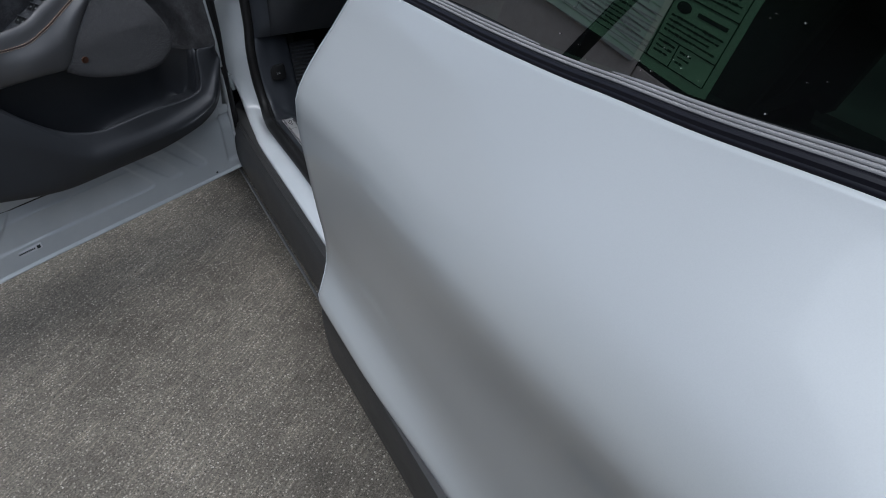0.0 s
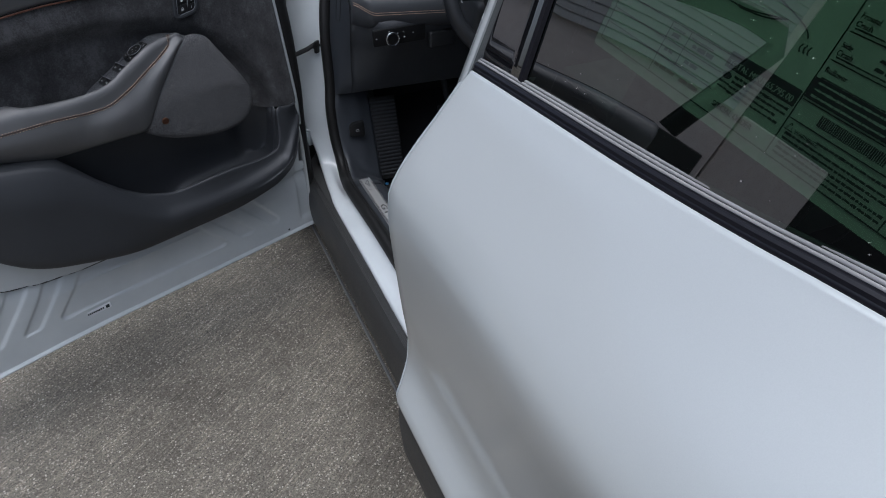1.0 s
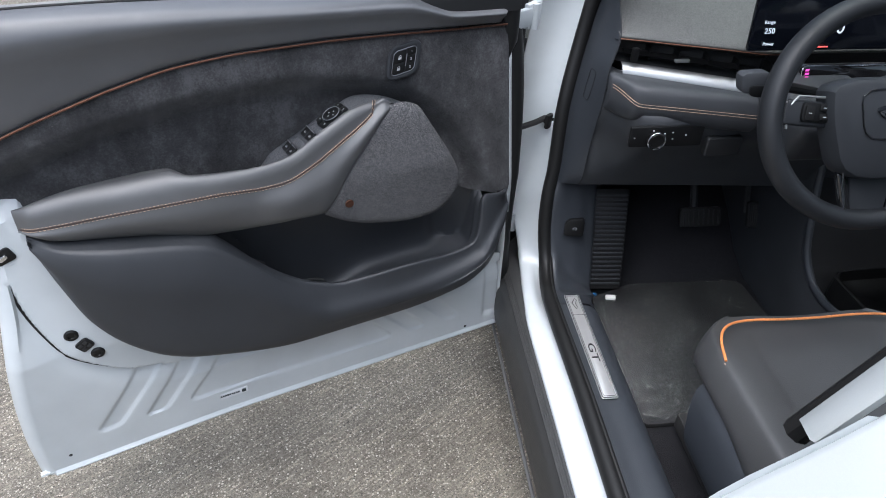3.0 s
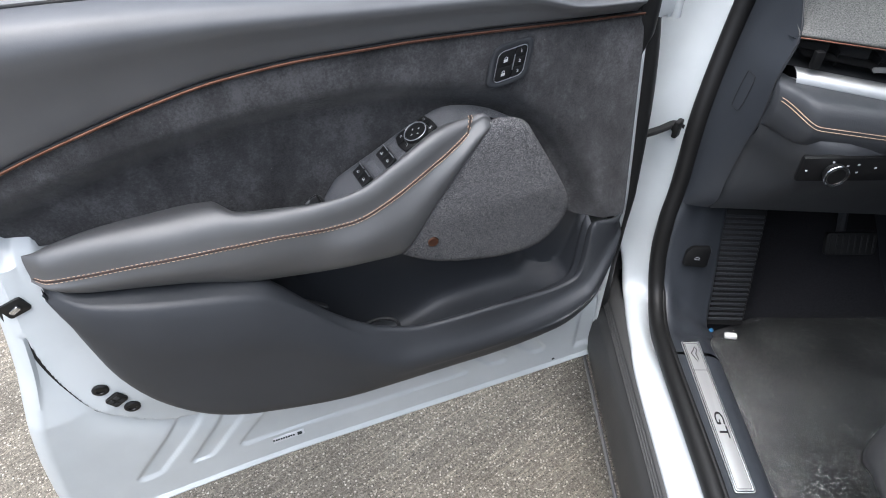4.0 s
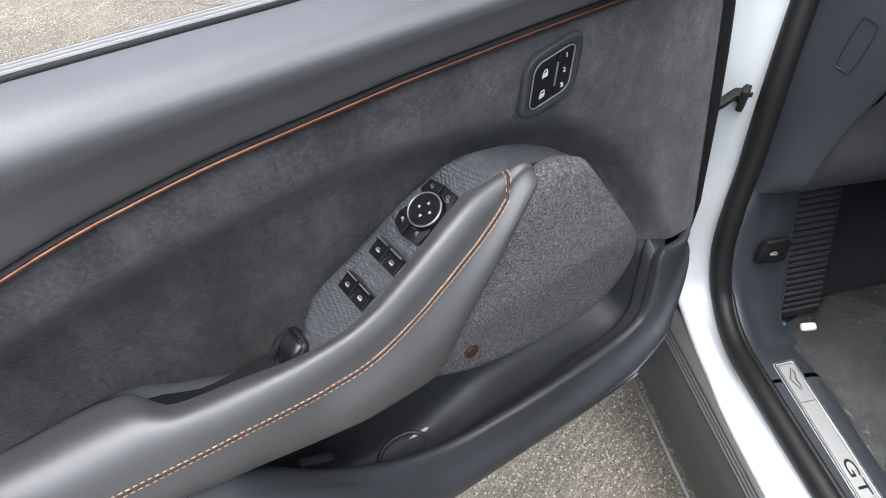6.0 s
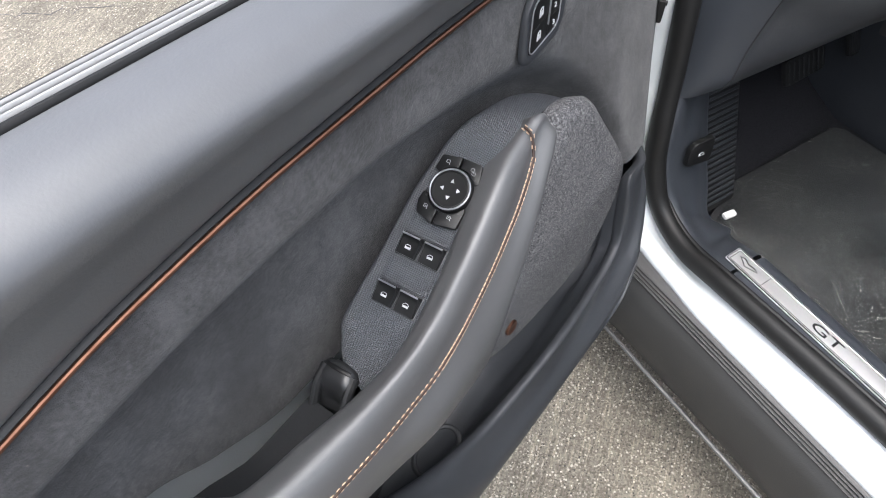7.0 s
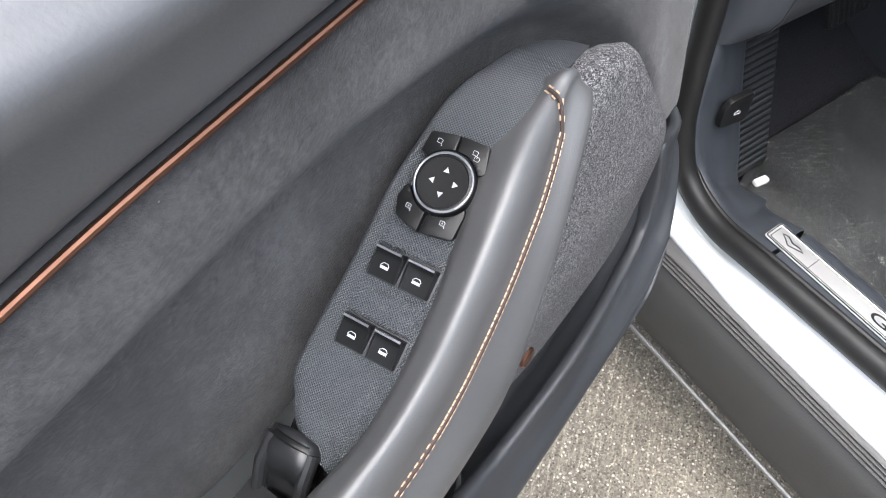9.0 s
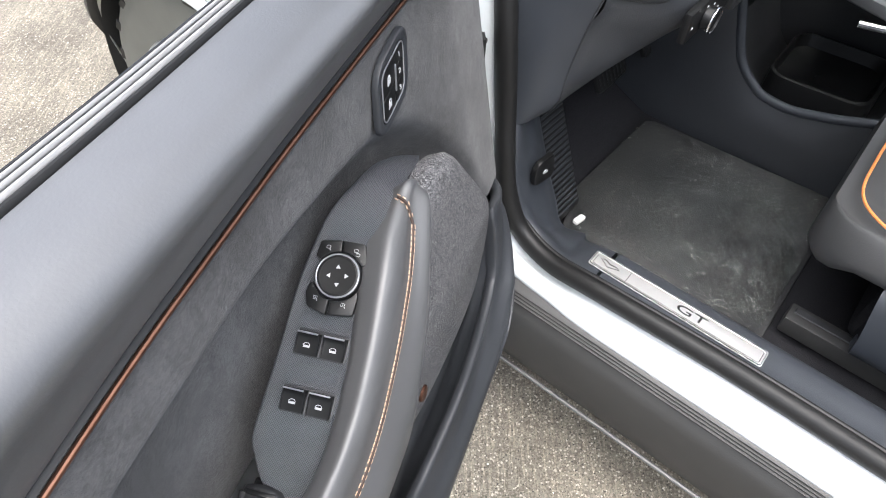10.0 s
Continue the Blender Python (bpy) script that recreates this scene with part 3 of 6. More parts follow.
# outer skin with its tuck-under, and the front end face by the hinges
skin = []
for z in span(0.226, 1.055, 24):
    bulge = -0.120 - 0.035 * math.sin(math.pi * min(max((z - 0.22) / 0.95, 0), 1)) + 0.085 * step(0.42, 0.20, z) + 0.035 * step(0.90, 1.08, z)
    e = sheet_end(z)
    skin.append([(u, bulge - 0.012 * math.sin(math.pi * (u + 0.02) / (e + 0.02)), z) for u in span(-0.025, e + 0.003, 30)])
on_door("outer_skin", grid(skin), PAINT, "glossy white outer door skin", solid=0.0015)
on_door("front_face", grid([[(-0.014 - 0.012 * step(0, 1, k), 0.0 - 0.128 * k + (-0.19 * max(0, z - 0.52)) * (1 - k), z) for k in span(0, 1, 6)] for z in span(0.23, 1.05, 20)]), SHEET, solid=0.002)
on_door("bottom_hem", tube([(u, sheet_v(u, .22) - 0.004, 0.2225 + 0.006 * step(0.5, 1.1, u)) for u in span(-0.01, 1.068, 50)], 0.0055, 8), SHEET, "bright folded lower edge")

# drain holes, part label, latch plugs
for u, z in ((1.004, .262), (.078, .240)):
    on_door("drain_hole", moved(lathe([(0.004, 0), (0.0045, 0.0008), (0.003, 0.0012)], 14), frame_of((u, sheet_v(u, z), z), (1, 0, 0), (0, 0, 1)) @ pose(0, 0, 0, 180)), CAVITY)


def facing(u, v, z, tilt=0.0, turn=0.0):
    """A frame on the door whose z axis points at the cabin; x runs along -u, y up."""
    return pose(u, v, z, 0, 0, 0) @ pose(0, 0, 0, 90 + tilt, 0, 180) @ pose(0, 0, 0, 0, 0, turn)


on_door("part_label", moved(slab(round_rect(0.066, 0.017, 0.002), 0.0008, 0.0003), facing(.668, sheet_v(.66, .268) + .0012, .2725, 0, 2)), LABEL, "small printed paper label")
for k in range(9):
    on_door("print_bar", moved(block((0.0036, 0.0050, 0.0004), 0), facing(.694 - .0048 * k, sheet_v(.66, .268) + .0024, .2725)), INK)
on_door("print_block", moved(block((0.009, 0.010, 0.0004), 0), facing(.644, sheet_v(.66, .268) + .0024, .2725)), INK)
for u, z in ((.9165, .562), (.885, .510)):
    on_door("plug", moved(lathe([(0.0125, 0), (0.0125, 0.002), (0.010, 0.004), (0.006, 0.0042), (0.005, 0.0025), (0.001, 0.0025)], 20), facing(u, sheet_v(u, z) + .001, z)), SWITCH, "round black rubber plug")
on_door("contact_block", moved(slab(round_rect(0.026, 0.024, 0.004), 0.005, 0.001), facing(.9005, sheet_v(.9, .531) + .001, .537, 0, 32)), SWITCH, "square black contact block")
for i in range(2):
    for j in range(2):
        on_door("contact_pit", moved(slab(round_rect(0.008, 0.007, 0.001), 0.001, 0.0003), facing(.9005, sheet_v(.9, .531) + .0062, .537, 0, 32) @ pose(-.0055 + .011 * i, -.005 + .010 * j, 0)), CAVITY)
on_door("latch", moved(slab(round_rect(0.034, 0.026, 0.005), 0.004, 0.001), facing(.968, sheet_v(.966, .74) + .001, .742, 0, 20)), SWITCH, "black latch opening")
on_door("latch_claw", moved(slab(round_rect(0.016, 0.008, 0.003), 0.004, 0.001), facing(.968, sheet_v(.966, .74) + .006, .742, 0, 30)), CHROME)
rows = []
for (a, b), (c, d) in zip(SHOULDER[4:], SHOULDER[5:]):
    n = Vector((d - b, a - c)).normalized()
    v = sheet_v(a - n.x * .001, b - n.y * .001)
    w = 1 + .9 * step(.85, .96, a)
    rows.append([(a + n.x * o * w, v - h, b + n.y * o * w) for o, h in ((.001, .0095), (.004, .0088), (.0075, .0092), (.0100, .0110), (.0108, .0135))])
on_door("edge_gasket", grid(rows), RUBBER, "black weather seal tucked under the sheet's shoulder", 60)

# lower trim panel with its rolled rim
rows = []
for u in span(-0.022, .055, 9)[:-1] + span(.055, .105, 18)[:-1] + span(.105, 0.924, 82):
    rz, rv, cz, cv, lz, lv = rim_z(u), rim_v(u), crest_z(u), crest_v(u), low_z(u), low_v(u)
    cz = min(cz, rz - 0.006)
    lz = min(lz, cz - 0.004)
    mid = 0.5 * (cz + lz)
    prof = [(u, rv - .010, rz - .022), (u, rv - .008, rz - .006), (u, rv - .002, rz), (u, rv + .005, rz - .001), (u, .45 * rv + .55 * cv, rz + .42 * (cz - rz)), (u, cv, cz), (u, .6 * cv + .4 * lv + .010, .5 * (mid + cz)), (u, .5 * (cv + lv) + .012, mid), (u, lv + .006, lz + .025), (u, lv, lz), (u, lv - .012, lz - .004), (u, min(lv - .03, .02), lz + .004), (u, -.01, lz + .02)]
    rows.append(rounded(prof, 3))
on_door("lower_trim_panel", grid(rows), TRIM, "dark grey moulded lower door trim with map pocket", 60)

# suede insert with the shallow bowl
sue_low = ip((-.01, .645), (.08, .651), (.16, .69), (.45, .70), (.56, .705), (.64, .745), (.70, .79), (.915, .795), (.935, .803), (.955, .822), (.985, .862), (1.005, .895))


def suede_v(u, z):
    lean = 0.056 * min(max((0.985 - z) / 0.33, 0), 1) * step(0.20, 0.07, u)
    bowl = 0.034 * step(-0.014, 0.046, arc_z(u) - z) * step(0.02, 0.10, u)
    return -0.050 - .0055 * step(-.05, 0, z - strip_z(u)) + lean - bowl + 0.006 * math.sin(9 * u) * step(0.0, 0.2, arc_z(u) - z)


# map pocket behind the rim
floor_z = ip((.062, .650), (.074, .62), (.082, .56), (.095, .522), (.12, .510), (.22, .506), (.33, .500), (.42, .470), (.54, .485), (.60, .60), (.66, .70))
rows = []
for u in span(.062, .11, 16)[:-1] + span(.11, 0.66, 60):
    rz, rv, fz = rim_z(u), rim_v(u), min(floor_z(u), rim_z(u) - .012)
    f = step(.19, .125, u)
    bv = -.046 + (.046 + suede_v(u, .668) - .003) * f
    fv = min(-.030, rv - .05) * (1 - f) + (rv - .035) * f
    rows.append(rounded([(u, rv - .009, rz - .012), (u, rv - .016, .5 * (rz + fz)), (u, rv - .026, fz + .012), (u, rv - .04 + .012 * f, fz), (u, min(fv, bv + .012), fz + .008), (u, bv, fz + .05 * (1 - f) + .02), (u, bv, .650), (u, bv - .004, .690)], 3))
on_door("map_pocket", grid(rows), TRIM, "deep dark map pocket", 60)
on_door("cup_ring", tube([(.468 + .034 * math.cos(t), .012 + .022 * math.sin(t), .528) for t in span(0, 2 * math.pi, 33)[:-1]], .0035, 8, closed=True), RECESS_DARK)
on_door("pocket_clip", moved(block((.045, .012, .030), .005, 3), pose(.575, .004, .615, 0, -38)), RECESS_DARK)

rows = [[(u, suede_v(u, z), z) for z in span(sue_low(u), strip_z(u) + .0005, 46)] + [(u, -.060, strip_z(u) + .004)] for u in span(-.006, .998, 118)]
on_door("suede_insert", grid(rows), SUEDE, "charcoal suede door insert with a soft nap", 60)
rows = [[(-.006 - .006 * k, suede_v(-.006, z) - .010 * k * k, z) for k in span(0, 1, 5)] for z in span(.655, 1.0, 20)]
on_door("trim_edge", grid(rows), TRIM)
# copper strip and its groove, whose shade is put into the dark colour
on_door("copper_strip", tube([(u, -.0520, strip_z(u) + .0040) for u in span(-.004, .985, 94)], .0020, 10, 1.0), COPPER, "slim copper-coloured metal strip")
on_door("strip_groove", grid([[(u, -.055 - .013 * k, strip_z(u) + .0040 + .0060 * k) for k in (0, .35, 1)] for u in span(-.008, .985, 94)]), RECESS_DARK)

# upper belt panel
rows = []
for u in span(-.012, .990, 92):
    a, b = strip_z(u) + .0068, belt_z(u)
    back = .05 * step(.965, .99, u) + .03 * step(.01, -.012, u)
    rows.append([(p.x, p.y - back, p.z) for p in rounded([(u, -.066, a - .003), (u, -.0585, a), (u, -.0540, a + .08 * (b - a)), (u, -.0500, a + .24 * (b - a)), (u, -.0458, a + .40 * (b - a)), (u, -.0410, a + .54 * (b - a)), (u, -.0362, a + .68 * (b - a)), (u, -.0362, a + .82 * (b - a)), (u, -.050, a + .95 * (b - a)), (u, -.074, b), (u, -.094, b)], 4)])
on_door("belt_panel", grid(rows), BELT, "soft grey vinyl panel along the window sill", 60)
# window slot: inner lip, felt strips, outer moulding
for dv, dz, r, mat, name in ((-.0958, -.0005, .0030, RUBBER, "inner_window_seal"), (-.1012, .0004, .0021, FELT, "felt_strip"), (-.1044, -.0022, .0014, RUBBER, "glass_slot"), (-.1072, .0004, .0016, FELT, "felt_strip"), (-.1099, -.0022, .0014, RUBBER, "glass_slot"), (-.1124, .0002, .0013, FELT, "felt_strip"), (-.1150, -.001, .0015, RUBBER, "outer_window_seal"), (-.1180, -.004, .0022, GLOSS, "sill_moulding")):
    on_door(name, tube([(u, dv, belt_z(u) + dz) for u in span(.19, .965, 54)], r, 10, 1.2), mat)
on_door("slot_bed", grid([[(u, v, belt_z(u) - .008) for v in (-.118, -.105, -.09)] for u in span(-.02, .965, 30)]), CAVITY)
# sail panel and mirror foot at the hinge end of the sill
rows = []
for u in span(-.03, .235, 16):
    h = .105 * step(.24, .08, u)
    e = .026 * step(.215, .15, u)
    rows.append(rounded([(u, -.075 + e, belt_z(u) - .004 - .15 * e), (u, -.080 + e, belt_z(u) + .5 * h), (u, -.095, belt_z(u) + h), (u, -.125, belt_z(u) + h), (u, -.135, belt_z(u) - .004)], 3))
# window frame above the sill; the glass is wound down
def lean_v(z):
    return -.100 + .30 * (z - 1.10)


WIN = [(.98, 1.115, 0), (.997, 1.20, 0), (1.062, 1.47, 0), (.985, 1.468, 0), (.72, 1.412, 0), (.56, 1.345, 0), (.30, 1.21, 0), (.06, 1.09, 0)]
wu = ip(*[(k, p[0]) for k, p in enumerate(WIN)])
wz = ip(*[(k, p[1]) for k, p in enumerate(WIN)])
WIN = [(wu(k), wz(k), 0) for k in span(0, len(WIN) - 1, 40)]
loop = []
for k, p in list(enumerate(WIN))[1:-1]:
    a, b = Vector(WIN[k - 1]), Vector(WIN[k + 1])
    n = Vector(((b - a).y, -(b - a).x, 0)).normalized()
    loop.append([(p[0] + n.x * o, lean_v(p[1] + n.y * o) + d, p[1] + n.y * o) for o, d in ((.0, -.006), (.0, .010), (.010, .022), (.050, .024), (.060, .012), (.062, -.020), (.0, -.022))])
on_door("window_frame", grid(loop), FRAME_TRIM, "black trim round the window", 60)
on_door("sail_panel", grid(rows), FRAME_TRIM, "black corner panel at the window's front", 60)

# armrest: back edge, crest, stitch line, lower edge
ab_v = ip((.262, -.010), (.280, -.018), (.300, -.023), (.325, -.023), (.358, -.016), (.388, -.008), (.433, .003), (.478, .008), (.506, .010), (.55, .006), (.60, -.002), (.653, -.008), (.668, -.022), (.681, -.036), (.75, -.044), (.9, -.044), (.93, -.044))
ab_z = ip((.262, .899), (.272, .901), (.300, .903), (.325, .900), (.358, .893), (.388, .881), (.433, .860), (.478, .838), (.506, .832), (.55, .829), (.60, .830), (.653, .835), (.681, .841), (.75, .838), (.826, .834), (.895, .822), (.93, .810))
st_v = ip((.262, -.002), (.280, -.001), (.297, .002), (.310, .0065), (.323, .0112), (.339, .0161), (.354, .0200), (.371, .0235), (.388, .0267), (.405, .0294), (.421, .0314), (.438, .0334), (.455, .0352), (.487, .0366), (.521, .0372), (.56, .0380), (.62, .0364), (.70, .0304), (.75, .0262), (.80, .0194), (.865, .0085), (.905, .0), (.93, -.025))
st_z = ip((.262, .906), (.280, .907), (.297, .903), (.310, .8955), (.323, .8868), (.339, .8786), (.354, .8707), (.371, .8626), (.388, .8536), (.405, .8448), (.421, .8356), (.438, .8274), (.455, .8200), (.471, .8128), (.487, .8076), (.505, .8048), (.53, .8046), (.57, .8075), (.62, .8105), (.70, .8090), (.76, .8075), (.80, .8055), (.865, .8000), (.905, .7970), (.93, .790))
al_z = ip((.262, .898), (.272, .893), (.30, .870), (.36, .810), (.435, .727), (.497, .730), (.558, .728), (.638, .724), (.741, .746), (.815, .759), (.881, .767), (.93, .785))
al_v = ip((.262, .000), (.272, .002), (.30, .012), (.36, .031), (.435, .044), (.497, .046), (.558, .038), (.638, .022), (.741, .012), (.815, .008), (.881, -.002), (.93, -.035))


def arm_section(u):
    bv, bz, sv, sz, lz, lv = ab_v(u), ab_z(u), st_v(u), st_z(u), al_z(u), al_v(u)
    rise = .006 + .005 * step(.285, .36, u)
    cz = max(bz, sz) + rise
    w = sv - bv
    return [(u, bv - .006, bz - .05), (u, bv - .005, bz - .012), (u, bv - .001, bz), (u, bv + .16 * w, cz - .0055), (u, bv + .52 * w, cz + .0010), (u, bv + .84 * w, .68 * cz + .32 * sz + .001), (u, sv, sz), (u, max(sv, lv) + .006, .62 * sz + .38 * lz), (u, max(lv, .5 * (sv + lv)) + .006, .25 * sz + .75 * lz), (u, lv, lz), (u, lv - .012, lz - .004), (u, lv - .05, lz + .004)]


arm_rows = []
for u in span(.2655, .292, 14)[:-1] + span(.292, .93, 106):
    row = rounded(arm_section(u), 4)
    k = max(.06, 1 - (max(0, .292 - u) / .0268) ** 2.6) ** .5
    c = Vector((u, .5 * (st_v(u) + al_v(u)) - .006, st_z(u) - .026))
    arm_rows.append([c + (q - c) * k for q in row])
mid = sum(arm_rows[0], Vector()) / len(arm_rows[0])
arm_rows.insert(0, [mid.lerp(q, .1) - Vector((.0008, 0, 0)) for q in arm_rows[0]])


def arm_top(u, v):
    """Height of the armrest's upper surface."""
    row = min(arm_rows, key=lambda r: abs(r[0].x - u))
    near = sorted(row, key=lambda q: abs(q.y - v))[:6]
    return max(q.z for q in near)


on_door("armrest", grid(arm_rows), LEATHER, "padded grey leather armrest with tan double stitching", 70)

# the seam runs along the roll and curls over its front end
def on_roll(u, off):
    """A point beside the seam on the armrest's section, lifted slightly off it."""
    row = rounded(arm_section(u), 8)
    i, go = 48, -1 if off > 0 else 1
    left = abs(off)
    while left > (row[i + go] - row[i]).length:
        left -= (row[i + go] - row[i]).length
        i += go
    p = row[i].lerp(row[i + go], left / (row[i + go] - row[i]).length)
    d = row[i + 1] - row[i - 1]
    return p + Vector((0, -d.z, d.y)).normalized() * .0005


def seam_run(off):
    run = [on_roll(u, off) for u in span(.926, .312, 150)]
    return rounded(run + [Vector((u + off, v, arm_top(u + off, v) + .0006)) for u, v in ((.3060, .0010), (.3030, -.0045), (.3015, -.0100))], 2)


on_door("arm_seam", tube(seam_run(0), .0013, 6), CORD, "dark seam")
for k in (.0026, -.0026):
    geos, left = [], 0.0
    run = seam_run(k)
    for p, q in zip(run, run[1:]):
        left += (q - p).length
        if left >= .0043:
            left = 0.0
            geos.append(block((.0037, .0010, .0010), .0003, 1, frame_of(q, (q - p).normalized(), Vector((0, .5, -.87)))))
    on_door("stitching", join(*geos), THREAD, "tan stitching")

# switch panel: a dimpled plate beside the roll
SW = frame_of((.374, -.034, .884), (.886, .097, -.454), (-.097, .995, .025))
outer = rounded([(.186, .016, 0), (.176, -.010, 0), (.165, -.022, 0), (.153, -.0280, 0), (.139, -.0346, 0), (.108, -.0341, 0), (.081, -.0325, 0), (.059, -.0316, 0), (.013, -.0305, 0), (-.013, -.0270, 0), (-.039, -.0228, 0), (-.060, -.0178, 0), (-.081, -.0117, 0), (-.101, -.0089, 0), (-.118, -.0055, 0), (-.136, .004, 0), (-.1440, .020, 0)], 6)
inner = rounded([(.194, .026, 0), (.186, .030, 0), (.176, .034, 0), (.164, .036, 0), (.150, .036, 0), (.118, .036, 0), (.088, .036, 0), (.059, .035, 0), (.013, .034, 0), (-.013, .034, 0), (-.039, .034, 0), (-.060, .033, 0), (-.080, .031, 0), (-.096, .030, 0), (-.108, .029, 0), (-.116, .029, 0), (-.121, .030, 0)], 6)


def plate_h(x):
    return -2.2 * max(0, x - .13) ** 2 - 8.5 * max(0, -.035 - x) ** 2


rows = []
for a, b in zip(outer, inner):
    e = Vector((.55, -.83, 0)) if a.x < -.05 else Vector((0, -1, 0))
    row = [a + Vector((0, 0, plate_h(a.x) - .034)) + e * .003, a + Vector((0, 0, plate_h(a.x) - .006)) + e * .0012, a + Vector((0, 0, plate_h(a.x) - .0016))]
    for t in (.04, .2, .4, .6, .8, 1):
        q = a.lerp(b, t)
        row.append(q + Vector((0, 0, plate_h(q.x))))
    rows.append(row)
part("switch_plate", grid(rows), DIMPLE, front_door, "dimpled dark switch surround", 50, SW)


def window_icon(m):
    """A little car window: an outline with its lower half filled."""
    return moved(join(tube([(.0017, -.0026, 0), (.0017, .0026, 0), (-.0004, .0026, 0), (-.0017, .0016, 0), (-.0017, -.0010, 0), (-.0004, -.0026, 0)], .00028, 5, closed=True), block((.0014, .0046, .0003), 0, 1, pose(.0009, 0, 0))), m)


def switch(x, y):
    m = SW @ pose(x, y, .0003)
    w, h = .0182, .0192
    rows = []
    for k in span(0, 1, 12):
        px = -w / 2 + w * k
        top = .0062 * (1 - .55 * k) + .0022 * math.exp(-((k - .06) / .10) ** 2)
        rows.append([(px, -h / 2, -.004), (px, -h / 2, top - .0012), (px, -h / 2 + .0010, top), (px, 0, top - .0006), (px, h / 2 - .0010, top), (px, h / 2, top - .0012), (px, h / 2, -.004)])
    ob = on_door("window_switch", moved(grid([[(q[0], q[1], -.004) for q in rows[0]]] + rows + [[(q[0], q[1], -.004) for q in rows[-1]]]), m), SWITCH, "black rocker switch with a white window symbol", 40)
    on_door("switch_lip", moved(tube([(-w / 2 + .0012, t, .0085) for t in span(-h / 2 + .0012, h / 2 - .0012, 6)], .0008, 6), m), SATIN)
    on_door("switch_icon", window_icon(m @ pose(.0015, 0, .0044, 0, 10.5)), ICON)
    return ob


# two pairs of window rockers, then the mirror dial with its four corner keys
for x in (.0588, .1030):
    for y in (-.0084, .0133):
        switch(x, y)
    on_door("switch_gap", moved(slab(round_rect(.0205, .0440, .002), .0007, .0003), SW @ pose(x, .0024, -.0001)), CAVITY)
    dip = [[(x - .0115 - .0185 * k, .0024 + .0215 * s, .0004 - .0050 * math.sin(math.pi * min(k * 1.1, 1)) * (1 - abs(s) ** 6)) for s in span(-1, 1, 9)] for k in span(0, 1, 8)]
    part("finger_dip", grid([[(a, b, c + .0012) for a, b, c in r] for r in dip]), DIMPLE, front_door, "", 60, SW)
DX, DY = .0024, .0031
DIAL = SW @ pose(DX, DY, .001)
on_door("mirror_dial", moved(lathe([(.0190, 0), (.0190, .0060), (.0184, .0074), (.0156, .0080), (.0150, .0072), (.006, .0066), (.0005, .0066)], 48), DIAL), SWITCH, "round black mirror adjuster")
on_door("dial_ring", tube([DIAL @ Vector((.0174 * math.cos(t), .0174 * math.sin(t), .0076)) for t in span(0, 2 * math.pi, 57)[:-1]], .0008, 8, closed=True), SATIN, "thin bright ring")
for k in range(4):
    a = radians(90 * k + 8)
    on_door("dial_arrow", moved(([(.0020, 0, 0), (-.0013, .0019, 0), (-.0013, -.0019, 0)], [(0, 1, 2)]), DIAL @ pose(.0072 * math.cos(a), .0072 * math.sin(a), .0072, 0, 0, 90 * k + 8)), ICON)


def dial_arc(a, b):
    return [(DX + .0203 * math.cos(radians(t)), DY + .0203 * math.sin(radians(t))) for t in span(a, b, 9)]


CORNERS = (
    [(-.0105, -.0192), (-.0225, -.0185), (-.0240, -.0172), (-.0268, -.0022), (-.0268, -.0004)] + dial_arc(188, 238),
    [(-.0270, .0010), (-.0272, .0050), (-.0272, .0172), (-.0262, .0188), (-.0125, .0226), (-.0104, .0222)] + dial_arc(125, 184),
    [(.0104, -.0172), (.0120, -.0188), (.0190, -.0203), (.0208, -.0200), (.0296, -.0168), (.0308, -.0150), (.0344, -.0012), (.0344, -.0002)] + dial_arc(350, 298),
    [(.0342, .0012), (.0340, .0040), (.0312, .0205), (.0300, .0218), (.0160, .0224), (.0128, .0216)] + dial_arc(62, -4),
)
for k, loop in enumerate(CORNERS):
    area = sum(a[0] * b[1] - b[0] * a[1] for a, b in zip(loop, loop[1:] + loop[:1]))
    if area < 0:
        loop = loop[::-1]
    on_door("corner_key", moved(slab(loop, .0050, .0007), SW @ pose(0, 0, .0002)), SWITCH, "black corner key beside the mirror dial")
    cx, cy = ((-.0195, -.0105), (-.0205, .0125), (.0225, -.0110), (.0240, .0125))[k]
    mirror = tube([(-.0018, -.0022, 0), (.0016, -.0022, 0), (.0018, .0018, 0), (-.0010, .0022, 0), (-.0018, .0012, 0)], .00028, 5, closed=True)
    foot = tube([(.0016, .0016, 0), (.0024, .0026, 0), (.0036, .0026, 0)], .00028, 5)
    cross = join(block((.0018, .0003, .0003), 0), block((.0003, .0018, .0003), 0)) if k > 1 else block((.0001, .0001, .0001), 0)
    twin = moved(mirror, pose(.0042, .0030, 0)) if k == 1 else block((.0001, .0001, .0001), 0)
    on_door("key_icon", moved(join(mirror, foot, cross, twin), SW @ pose(cx, cy, .0056) @ Matrix.Scale(.72, 4)), ICON)
    if k in (1, 2, 3):
        on_door("key_light", moved(lathe([(.0009, 0), (.0009, .0004), (.0001, .0005)], 10), SW @ pose(*((0, 0), (-.0130, .0180), (.0140, -.0150), (.0178, .0180))[k], .0052)), CAVITY)

# pull handle: a curved paddle over a hollow, with a ridge along its top
def handle_at(x, y, z):
    return SW @ Vector((x, y, z))


